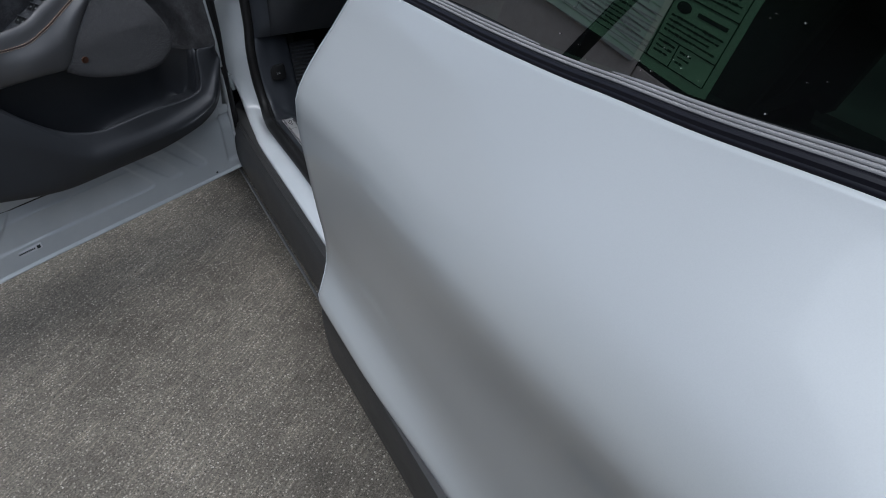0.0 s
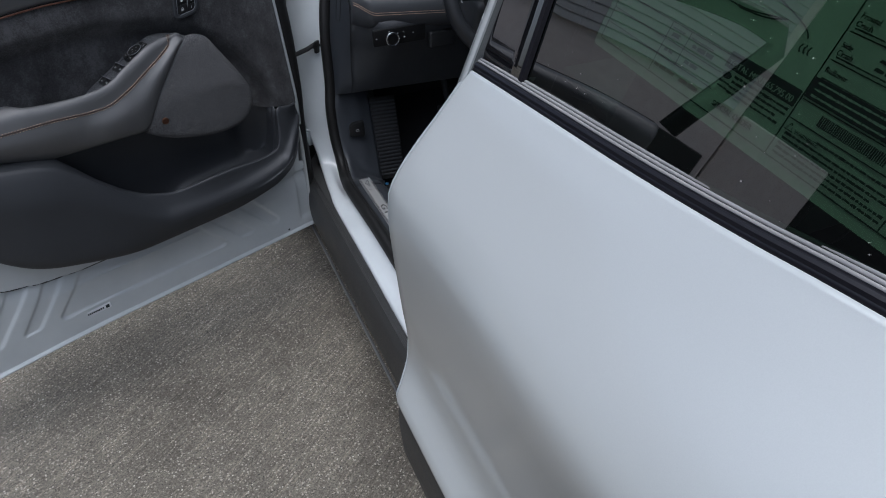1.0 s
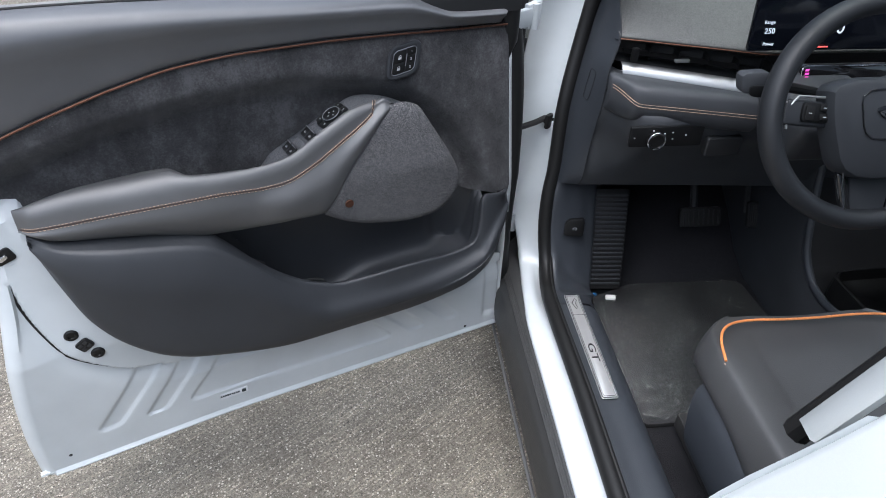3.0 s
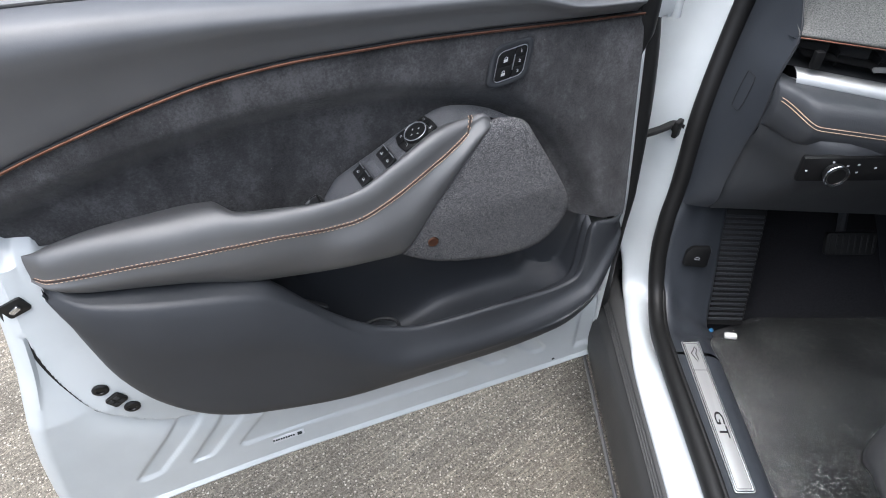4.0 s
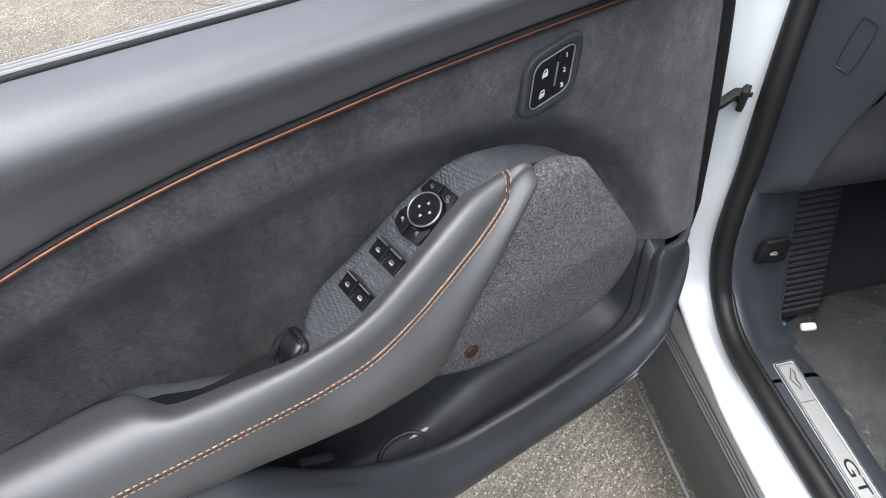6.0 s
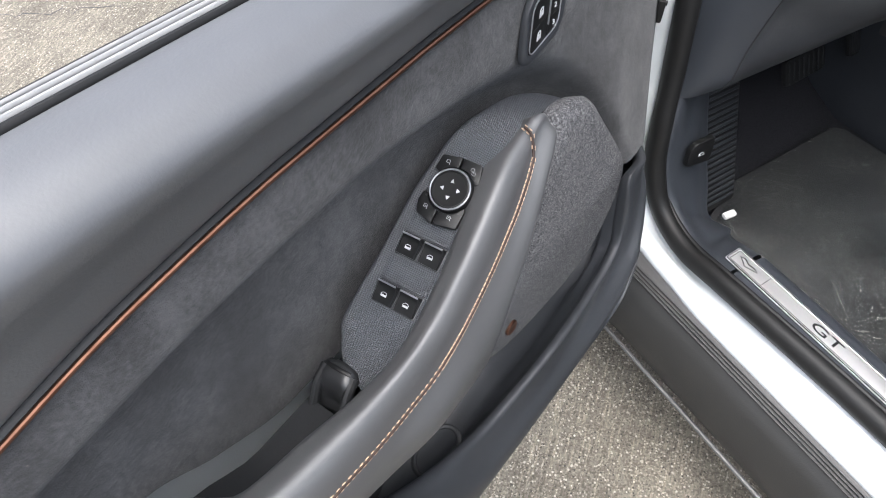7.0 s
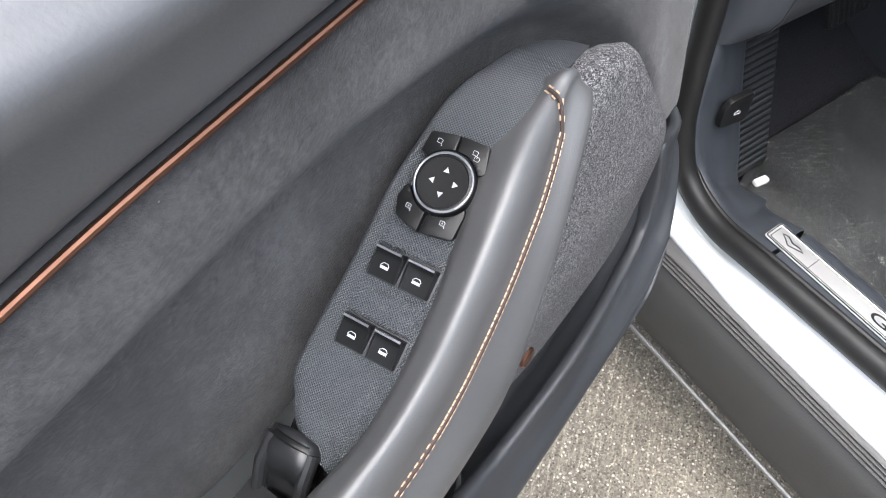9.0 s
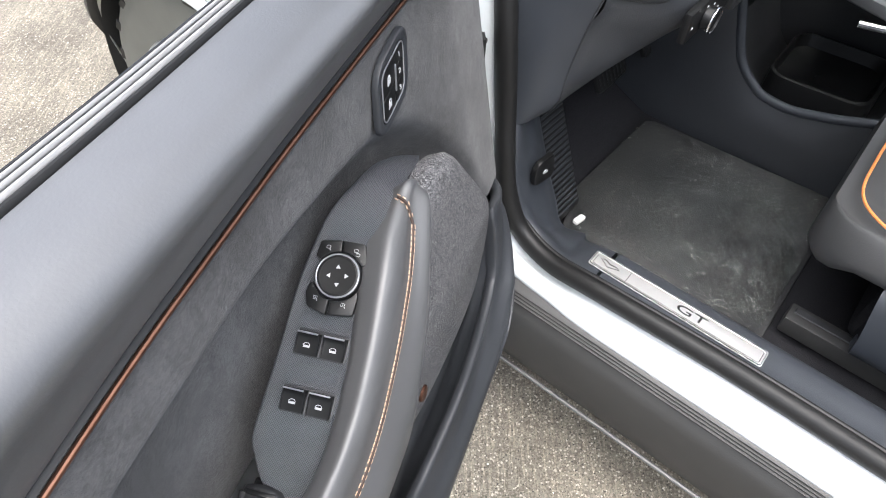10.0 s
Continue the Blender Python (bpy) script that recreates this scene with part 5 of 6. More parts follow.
# wheels
def wheel(x, y, out):
    tyre = part("wheel", moved(lathe([(.20, -.10), (.255, -.105), (.30, -.108), (.340, -.102), (.358, -.085), (.365, -.05), (.366, 0), (.365, .05), (.358, .085), (.340, .102), (.30, .108), (.255, .105), (.245, .09), (.20, .08)], 64, "X"), pose(x, y, RAD)), TYRE, car, "wheel with a black tyre and dark alloy rim")
    # dark rings on the tread stand for the shaded grooves
    for dx in (-.072, -.036, 0, .036, .072):
        part("tread_groove", moved(tube([(dx, .3645 * math.cos(t), .3645 * math.sin(t)) for t in span(0, 2 * math.pi, 65)[:-1]], .0035, 6, closed=True), pose(x, y, RAD)), CAVITY, tyre)
    part("rim", moved(lathe([(.252, .085 * out), (.250, .108 * out), (.243, .110 * out), (.232, .098 * out), (.225, .05 * out)], 48, "X"), pose(x, y, RAD)), RIM, tyre, "dark grey alloy rim")
    part("rim_edge", moved(tube([(.110 * out, .244 * math.cos(t), .244 * math.sin(t)) for t in span(0, 2 * math.pi, 49)[:-1]], .0045, 8, closed=True, up=(1, 0, 0)), pose(x, y, RAD)), SILVER, tyre, "bright machined edge of the rim")
    # dark blocks stand for the shaded grooves between the shoulder's tread blocks
    part("shoulder_groove_marks", join(*[block((.006, .030, .016), .002, 1, pose(x, y, RAD, 15 * k) @ pose(.101 * out, 0, .338, 0, 12 * out)) for k in range(24)]), RUBBER, tyre)
    part("hub", moved(lathe([(.001, .085 * out), (.03, .085 * out), (.05, .075 * out), (.055, .04 * out)], 32, "X"), pose(x, y, RAD)), RIM, tyre)
    for k in range(10):
        part("spoke", moved(block((.025, .022, .19), .006, 2), pose(x + .072 * out, y, RAD, 36 * k) @ pose(0, 0, .14, 0, 6 * out)), RIM, tyre)
    part("brake_disc", moved(lathe([(.16, .0), (.16, .012)], 40, "X"), pose(x + .02 * out, y, RAD)), SILVER, tyre)


for x, out in ((-.090, -1), (1.570, 1)):
    wheel(x, AX_F, out)
    wheel(x, AX_R, out)
for s in (0, 1):
    for axle in (AX_F, AX_R):
        pts = [(t, RAD + .022, axle) for t in span(-8, 188, 30)]
        rows = []
        for t, r, a in pts:
            y, z = a + r * math.cos(radians(t)), .365 + r * math.sin(radians(t))
            px = (fender_x(y, max(z, .3)) if axle > 0 else body_x(max(y, -2.3), max(z, .45))) - .012
            row = []
            for dr, dx in ((.016, .012), (.013, .003), (0, .001), (-.004, .01), (-.004, .02)):
                q = Vector((px + dx, a + (r + dr) * math.cos(radians(t)), .365 + (r + dr) * math.sin(radians(t))))
                row.append((1.48 - q.x if s else q.x, q.y, q.z))
            rows.append(row)
        half = len(rows) // 2 - 3
        part("arch_moulding", grid(rows[half:]), PAINT, car, "white wheel arch moulding", 40)
        part("arch_moulding", grid(rows[:half + 1]), CLAD, car, "black wheel arch moulding", 40)
        liner = [[(1.48 - q if s else q, a + (r - .005) * math.cos(radians(t)), .365 + (r - .005) * math.sin(radians(t))) for q in (-.20, -.12, .05, .18)] for t, r, a in pts]
        part("arch_liner", grid(liner), CLAD, car, "black wheel arch liner", 40)

# ---- cabin ----
# sill trim, kick panel and the tread plate
SILL = [(-.026, .4245), (-.012, .4240), (.010, .4205), (.036, .4185), (.058, .412), (.078, .392), (.090, .355), (.096, .30)]
rows = [rounded([(x, y, z) for x, z in SILL], 3) for y in span(-.74, -.03, 26)]
part("sill_trim", grid(rows), KICK, car, "grey plastic sill trim", 60)
part("sill_trim_rear", block((.10, .13, .10), .02, 3, pose(.03, -.80, .385)), KICK, car)
in_x = ip((-.045, .078), (.056, .094), (.134, .104), (.17, .108), (.183, .111), (.20, .114))
in_y = ip((.40, .05), (.425, .098), (.50, .135), (.58, .178), (.66, .218))
in_z = ip((.40, .372), (.425, .346), (.50, .405), (.58, .500), (.66, .600))
rows = []
for p in SEAL:
    if p.y < -.045 or p.z > .665:
        continue
    k = step(-.035, .07, p.y)
    q = Vector((in_x(p.y), in_y(p.z), in_z(p.z)))
    lean = Vector((0, -.012, .006))
    high = [p + Vector((.006, -.006, .002)), p + Vector((.014, -.013, .006)), p + Vector((.026, -.014, .006)), p.lerp(q, .40) + lean, p.lerp(q, .62) + lean, p.lerp(q, .84) + lean * .5, q, q + Vector((.012, .030, -.03))]
    flat = [Vector((x, p.y, z)) for x, z in SILL]
    rows.append(rounded([a.lerp(b, k) for a, b in zip(flat, high)], 3))
part("kick_panel", grid(rows), KICK, car, "grey plastic kick panel", 60)
TP = frame_of((.0165, -.1535, .4235), (0, -1, 0), (1, 0, -.03))
part("tread_plate", moved(slab(round_rect(.308, .0345, .004), .0022, .0008), TP), PLATE, car, "brushed metal tread plate with engraved letters")
part("plate_outline", tube([TP @ Vector((x, y, .0023)) for x, y in round_rect(.296, .0250, .003)], .0006, 5, closed=True), CAVITY, car)
part("plate_rim", tube([TP @ Vector((x, y, .0021)) for x, y in round_rect(.304, .0310, .004)], .0011, 6, closed=True), CHROME, car, "bright rim of the tread plate")
part("plate_seam", block((.0010, .030, .0008), 0, 1, TP @ pose(-.085, 0, .0022)), CAVITY, car)
letters("plate_letters", "GT", .027, SWITCH, car, TP @ pose(.030, 0, .0026) @ Matrix.Diagonal((1.5, .8, 1, 1)), .0004)
part("plate_logo", tube([TP @ Vector((x, y, .0024)) for x, y in ((-.140, .004), (-.132, .007), (-.122, .002), (-.112, .004), (-.104, .001), (-.116, -.003), (-.124, -.006), (-.132, .0))], .0009, 5, closed=True), SWITCH, car)
LV = frame_of((.050, .146, .515), (.30, -.05, 0), (0, .10, 1)) @ Matrix.Scale(.80, 4)
lever = part("bonnet_lever", moved(slab(cut_corners([(-.030, .012, 0), (-.018, .028, 0), (.028, .034, 0), (.030, -.030, 0), (-.030, -.030, 0)], 2, .12), .012, .003), LV), SWITCH, car, "black bonnet release lever")
part("lever_icon", moved(tube([(-.006, -.003, 0), (.006, -.003, 0), (.006, .001, 0), (.001, .005, 0), (-.006, .001, 0)], .0007, 5, closed=True), LV @ pose(0, -.002, .0124)), ICON, lever)

# floor, toe board, dead pedal, pedals
part("floor_pan", grid([[(x, y, .300 + .16 * step(.16, .45, y)) for x in span(.07, 1.40, 12)] for y in span(-1.9, .50, 30)]), CARPET, car, "black carpeted floor")
part("toe_board", grid([[(x, .45 + .06 * k, .45 + .45 * k) for x in span(.05, 1.42, 8)] for k in span(0, 1, 8)]), CARPET, car)
dp = frame_of((.148, .184, .445), (1, .0, -.06), (-.02, .40, .93))
dead = part("dead_pedal", moved(slab(round_rect(.100, .262, .008), .016, .004), dp), RUBBER, car, "ribbed black foot rest")
for k in range(21):
    part("rib", moved(block((.092, .0058, .004), .0016, 1), dp @ pose(0, -.115 + .0115 * k, .0168)), TRIM, dead)
for x, w, h, name in ((.410, .110, .050, "brake_pedal"), (.560, .044, .070, "accelerator")):
    pm = frame_of((x, .220, .475), (1, 0, 0), (0, .45, .90))
    ped = part(name, moved(slab(round_rect(w, h, .008), .010, .003), pm), RUBBER, car, "black rubber pedal pad")
    for k in range(8):
        part("pad_rib", moved(block((.0035, h * .8, .003), .001, 1), pm @ pose(-w * .42 + w * .84 * k / 7, 0, .011)), SWITCH, ped)
    part("pedal_arm", tube([(x, .25, .46), (x, .30, .56), (x - .01, .33, .72)], .010, 8), CAVITY, ped)

# dashboard: lower panel, bolster with stitching, silver strip, vent, cloth top


def dash_row(x, keys, r=0.0):
    back = r * step(.085, .045, x) + (.118 - r) * max(0, .30 - x) / .25
    return rounded([(x, y + back, z) for y, z in keys], 4)


def set_back(x, r=0.0):
    return r * step(.085, .045, x) + (.118 - r) * max(0, .30 - x) / .25


def low_back(x, z):
    return .100 * step(.120, .045, x) * step(.63, .82, z)


part("dash_lower", grid([rounded([(x, y + low_back(x, z) - .08 * max(0, x - .06) * step(.80, .63, z), z) for y, z in [(.40, .70), (.26, .650), (.178, .628), (.160, .627), (.150, .640), (.105, .700), (.045, .775), (.014, .812), (.000, .840), (.0, .866), (.01, .880)]], 4) for x in [.046, .050, .058] + span(.066, 1.46, 40)]), DASH, car, "dark lower dash panel", 60)
for a, b, nm in ((.049, .305, "dash_bolster"), (.62, 1.44, "passenger_bolster")):
    rows = [dash_row(x, [(.04, .856), (.0, .850), (-.026, .855), (-.042, .880), (-.042, .905), (-.034, .925), (-.014, .931), (.02, .932)], .045) for x in span(a, b, 34)]
    mid = sum(rows[0], Vector()) / len(rows[0])
    ends = [[mid.lerp(q, .05) for q in rows[0]], [mid.lerp(q, .90) - Vector((.002, 0, 0)) for q in rows[0]]]
    part(nm, grid(ends + rows), DASH, car, "padded dash bolster with tan stitching", 60)
for dz in (0, .0055):
    part("bolster_stitching", tube([(x, -.0438 + set_back(x, .045) + dz * .10, .892 + dz + .018 * step(.095, .046, x)) for x in span(.050, .302, 52)], .00055, 5), THREAD, car, "tan stitching")
part("silver_strip", grid([dash_row(x, [(.0, .930), (-.018, .929), (-.021, .933), (-.010, .946), (.02, .949)]) for x in span(.070, .300, 25)]), SILVER, car, "satin silver dash strip", 50)
edge_z = ip((.05, .992), (.12, .995), (.33, 1.001), (1.5, 1.003))
part("vent_recess", grid([dash_row(x, [(-.002, .949), (.03, .952), (.035, .968), (.03, .984), (-.004, edge_z(x) - .001)]) for x in span(.054, .32, 17)]), RECESS_DARK, car)
vent = part("air_vent", grid([dash_row(x, [(-.002, .968), (.02, .970), (.02, .965), (-.002, .966)]) for x in span(.075, .30, 16)]), SWITCH, car, "black air vent")
part("vent_tab", block((.030, .008, .006), .002, 2, pose(.172, -.003 + set_back(.172), .968)), SILVER, vent)
part("vent_wheel", block((.014, .012, .028), .004, 2, pose(.088, .088, .969)), SWITCH, vent)
for k in range(4):
    part("vent_blade", block((.0015, .03, .024), 0, 1, pose(.12 + .05 * k, .022 + set_back(.12 + .05 * k), .968)), SWITCH, vent)
part("copper_edge", tube([(x, -.006 + set_back(x), edge_z(x) + .002) for x in span(.060, .33, 25)], .0013, 6), COPPER, car)
part("dash_top", grid([dash_row(x, [(.0, edge_z(x)), (-.006, edge_z(x) + .008), (.02, edge_z(x) + .020), (.12, 1.050), (.22, 1.062), (.30, 1.055)]) for x in [.058, .070] + span(.085, 1.46, 38)]), DASHCLOTH, car, "grey cloth dash top", 60)
crease_y = ip((.626, .162), (.640, .149), (.67, .135), (.70, .133), (.735, .128), (.77, .121), (.82, .110), (.865, .098), (.92, .096), (.96, .098), (1.0, .104), (1.03, .124), (1.06, .150))
SEAL_UP = [p for p in SEAL if .60 < p.z < 1.09 and p.y > .1]
seal_x, seal_y = ip(*[(p.z, p.x) for p in SEAL_UP]), ip(*[(p.z, p.y) for p in SEAL_UP])


def end_cap(z, k):
    a, b = Vector((.047 + .014 * step(.93, 1.0, z), crease_y(z), z)), Vector((seal_x(z) + .010, seal_y(z) - .012, z))
    return a.lerp(b, k) + Vector((-.010, -.002, 0)) * math.sin(math.pi * k)


part("dash_end_cap", grid([[end_cap(z, k) for k in span(0, 1, 10)] for z in span(.626, 1.075, 22)]), KICK, car, "grey dash end panel", 60)
part("airbag_mark", tube([end_cap(.880 + q[1], .42 + q[0]) + Vector((-.001, -.0006, 0)) for q in [(x - .9 * y, y) for x, y in round_rect(.18, .064, .025)]], .0007, 5, closed=True), CAVITY, car)
part("end_seam", tube([end_cap(z, .02) + Vector((-.0005, -.0008, 0)) for z in span(.63, 1.06, 24)], .0011, 5), CAVITY, car)
part("switch_bank", block((.150, .012, .044), .005, 2, pose(.148, -.001, .838)), SWITCH, car, "black light switch bank")
knob = part("light_knob", moved(lathe([(.016, 0), (.016, .012), (.0145, .014), (.0135, .012), (.001, .012)], 28), pose(.123, -.008, .836, 90)), SWITCH, car, "light switch knob with a chrome ring")
part("knob_ring", tube([(.123 + .0172 * math.cos(t), -.020, .836 + .0172 * math.sin(t)) for t in span(0, 2 * math.pi, 33)[:-1]], .0018, 8, closed=True, up=(0, 1, 0)), CHROME, knob)
for k, (x, z) in enumerate(((.082, .838), (.142, .846), (.140, .832), (.158, .848), (.160, .834), (.186, .842), (.118, .853))):
    part("bank_mark", block((.0030, .001, .0022), 0, 1, pose(x, -.0078, z)), ICON, car)
part("dash_pocket", block((.075, .02, .045), .008, 3, pose(.272, .0, .812)), RECESS_DARK, car, "dark block standing for a small open pocket in the dash")

# instrument screen
scr = part("instrument_screen", block((.312, .012, .105), .006, 2, pose(.391, -.034, 1.077, -8)), SCREEN, car, "instrument display showing range and speed")
sm = pose(.391, -.0415, 1.077, 82)
letters("readout", "0", .030, GLOW, scr, sm @ pose(.006, -.012, .0015))
letters("readout", "250", .013, GLOW, scr, sm @ pose(-.125, -.016, .0015))
letters("readout", "Range", .008, GLOW, scr, sm @ pose(-.128, -.001, .0015))
letters("readout", "Power", .008, GLOW, scr, sm @ pose(-.122, -.038, .0015))
part("readout_bar", block((.022, .002, .0005), 0, 1, sm @ pose(-.02, -.044, .0015)), GLOW_RED, scr)
for k in range(5):
    part("gear_mark", block((.003, .004, .0005), 0, 1, sm @ pose(.128, .02 - .012 * k, .0015)), GLOW, scr)
part("column_shroud", block((.15, .16, .10), .03, 4, pose(.372, -.09, .925, 22)), DASH, car)

# steering wheel
WH = pose(.372, -.240, .988, 66, 0, 0)
sw = part("steering_wheel", moved(tube([(.182 * math.cos(t), .170 * math.sin(t) + .008, 0) for t in span(0, 2 * math.pi, 73)[:-1]], .0175, 14, 1.2, closed=True, up=(0, 0, 1)), WH), WHEEL, car, "dark leather steering wheel with a plain pad")
part("hub_pad", moved(slab(cut_corners([(-.104, .062, 0), (.104, .062, 0), (.100, .0, 0), (.070, -.096, 0), (-.070, -.096, 0), (-.100, .0, 0)], 2, .2), .044, .014), WH @ pose(0, .004, -.010)), TRIM, sw, "grey centre pad")
part("pad_plate", tube([WH @ Vector((p.x, p.y + .012, .0345)) for p in cut_corners([(-.060, .036, 0), (.060, .036, 0), (.044, -.040, 0), (-.044, -.040, 0)], 2, .16)], .0015, 6, closed=True), GLOSS, sw, "dark outline on the pad")
part("pad_logo", moved(slab(cut_corners([(-.026, .004, 0), (-.012, .010, 0), (.004, .005, 0), (.026, .008, 0), (.012, -.001, 0), (.010, -.010, 0), (-.004, -.003, 0), (-.012, -.011, 0)], 1, .2), .002, .0006), WH @ pose(0, .014, .0340) @ Matrix.Diagonal((1.25, 1.1, 1, 1))), GLOSS, sw, "plain dark badge shape")
for s in (-1, 1):
    part("spoke", moved(block((.09, .040, .022), .008, 3), WH @ pose(s * .122, .012, 0, 0, 0, s * 6)), TRIM, sw)
    part("spoke_buttons", moved(slab(round_rect(.046, .030, .006), .006, .002), WH @ pose(s * .116, .014, .010, 0, 0, s * 6)), SWITCH, sw, "black thumb buttons")
    for kx, ky in ((-.012, 0), (.012, .007), (.012, -.007)):
        part("thumb_key", moved(slab(round_rect(.015, .010 if kx > 0 else .022, .002), .002, .0006), WH @ pose(s * .116 + kx, .014 + ky, .0165, 0, 0, s * 6)), RUBBER, sw)
        part("key_mark", block((.005, .0014, .0003), 0, 1, WH @ pose(s * .116 + kx, .014 + ky, .0188, 0, 0, s * 6)), ICON, sw)
    part("lower_trim", tube([WH @ Vector((s * .060, -.078, .018)), WH @ Vector((s * .056, -.105, .012)), WH @ Vector((s * .040, -.160, .008))], .0018, 8), CHROME, sw, "thin bright edge")
    part("spoke_trim", tube([WH @ Vector((s * .092, .036, .012)), WH @ Vector((s * .145, .040, .012)), WH @ Vector((s * .160, .022, .008)), WH @ Vector((s * .158, -.010, .006))], .0022, 8), SILVER, sw)
    part("lower_spoke", moved(block((.016, .085, .014), .005, 3), WH @ pose(s * .044, -.122, .0, 0, 0, s * -14)), GLOSS, sw, "gloss black lower spoke")
part("spoke_web", moved(slab(cut_corners([(-.040, -.07, 0), (.040, -.07, 0), (.026, -.172, 0), (-.026, -.172, 0)], 2, .2), .008, .002), WH @ pose(0, 0, -.006)), TRIM, sw)
part("turn_stalk", tube([(.33, -.13, .985), (.27, -.145, 1.002), (.215, -.15, 1.012)], .011, 10, .8), SWITCH, car, "black stalk")
part("stalk_end", moved(slab(cut_corners([(-.032, .018, 0), (.010, .020, 0), (.026, .012, 0), (.026, -.004, 0), (.004, -.018, 0), (-.026, -.014, 0)], 2, .16), .022, .005), frame_of((.200, -.146, 1.016), (1, -.05, .03), (0, .15, 1))), DASH, car, "grey stalk end with a chamfered tip")
part("stalk_face", moved(slab(cut_corners([(-.014, .009, 0), (.014, .009, 0), (.012, -.011, 0), (-.012, -.008, 0)], 2, .16), .004, .001), frame_of((.196, -.172, 1.010), (1, -.05, .03), (0, .15, 1))), SWITCH, car)
part("wiper_stalk", tube([(.455, -.115, .985), (.480, -.128, 1.003), (.505, -.136, 1.008), (.560, -.143, 1.008), (.596, -.148, 1.008)], .0185, 14, .8), DASH, car, "grey stalk with black marks")
part("stalk_panel", moved(slab(round_rect(.082, .026, .007), .004, .001), frame_of((.552, -.1625, 1.005), (1, -.09, 0), (0, .12, 1))), SWITCH, car, "black printed face of the stalk")
for k in range(4):
    for dz in (.006, -.005):
        part("stalk_mark", block((.007, .001, .0035 if k % 2 else .0018), 0, 1, pose(.528 + .016 * k, -.1668 - .0014 * k, 1.005 + dz)), ICON, car)
column = part("column_strip", moved(slab(round_rect(.168, .026, .008), .010, .002), frame_of((.4225, -.056, .992), (1, 0, 0), (0, .25, 1))), GLOSS, car, "dark strip behind the wheel with a bright rim")
part("strip_rim", tube([frame_of((.4225, -.0675, .992), (1, 0, 0), (0, .25, 1)) @ Vector((*q[:2], 0)) for q in round_rect(.168, .026, .008)], .0011, 6, closed=True), CHROME, column)
for k in range(3):
    part("strip_lamp", block((.007, .001, .0042), .0004, 1, pose(.3475, -.0672 - .002 * k, .998 - .006 * k)), MAGENTA, column, "small magenta tell-tale")

# centre console with an open bin
lip_z = ip((-.60, .585), (-.40, .545), (-.28, .505), (-.17, .465), (-.10, .450), (-.05, .455), (-.025, .470), (.0, .490), (.02, .515), (.045, .58), (.07, .66), (.09, .74))
rows = []
for y in span(-.95, .42, 60):
    t = lip_z(y) if y < .09 else .80
    rows.append(rounded([(.560, y, .29), (.560, y, .34), (.562, y, .40), (.574, y, t - .012), (.580, y, t)], 3))
part("console_side", grid(rows), TRIM, car, "dark console side panel", 60)
part("console_lip", tube([(.580, y, lip_z(y)) for y in span(-.60, .088, 60)], .0085, 10, 1.2), KICK, car, "satin grey rim of the console bin")
part("bin_floor", grid([[(.58 + .26 * k, y, lip_z(y) - .02 - .035 * math.sin(math.pi * min(k * 2.2, 1) * .5)) for k in span(0, 1, 10)] for y in span(-.60, .06, 30)]), RECESS_DARK, car)
part("bin_back", grid([[(.84, y, z) for y in span(.20, -.70, 6)] for z in span(.38, .95, 5)]), RECESS_DARK, car)
part("bin_front", grid([[(x, .075 + .02 * math.sin(math.pi * k), .40 + .45 * k) for x in span(.585, .90, 6)] for k in span(0, 1, 8)]), RECESS_DARK, car)
tray = cut_corners([(.618, -.03, .478), (.618, -.235, .488), (.81, -.235, .492), (.81, -.03, .484)], 3, .12)
part("bin_tray", grid([[p + Vector((0, 0, dz)) + (Vector((.71, -.11, p.z)) - p) * k for p in tray] for dz, k in ((-.05, -.02), (.004, 0), (.006, .06), (-.02, .12), (-.03, .5), (-.03, .98))], True), SWITCH, car, "black tray in the console bin", 50)
part("console_armrest", block((.28, .60, .09), .03, 4, pose(.75, -.62, .64)), DASH, car, "padded console lid")
part("console_deck", block((.22, .26, .03), .012, 3, pose(.74, -.20, .665, 8)), BELT, car)
part("console_handle", tube([(.622, -.14, .640), (.622, -.24, .655)], .007, 10), CHROME, car)

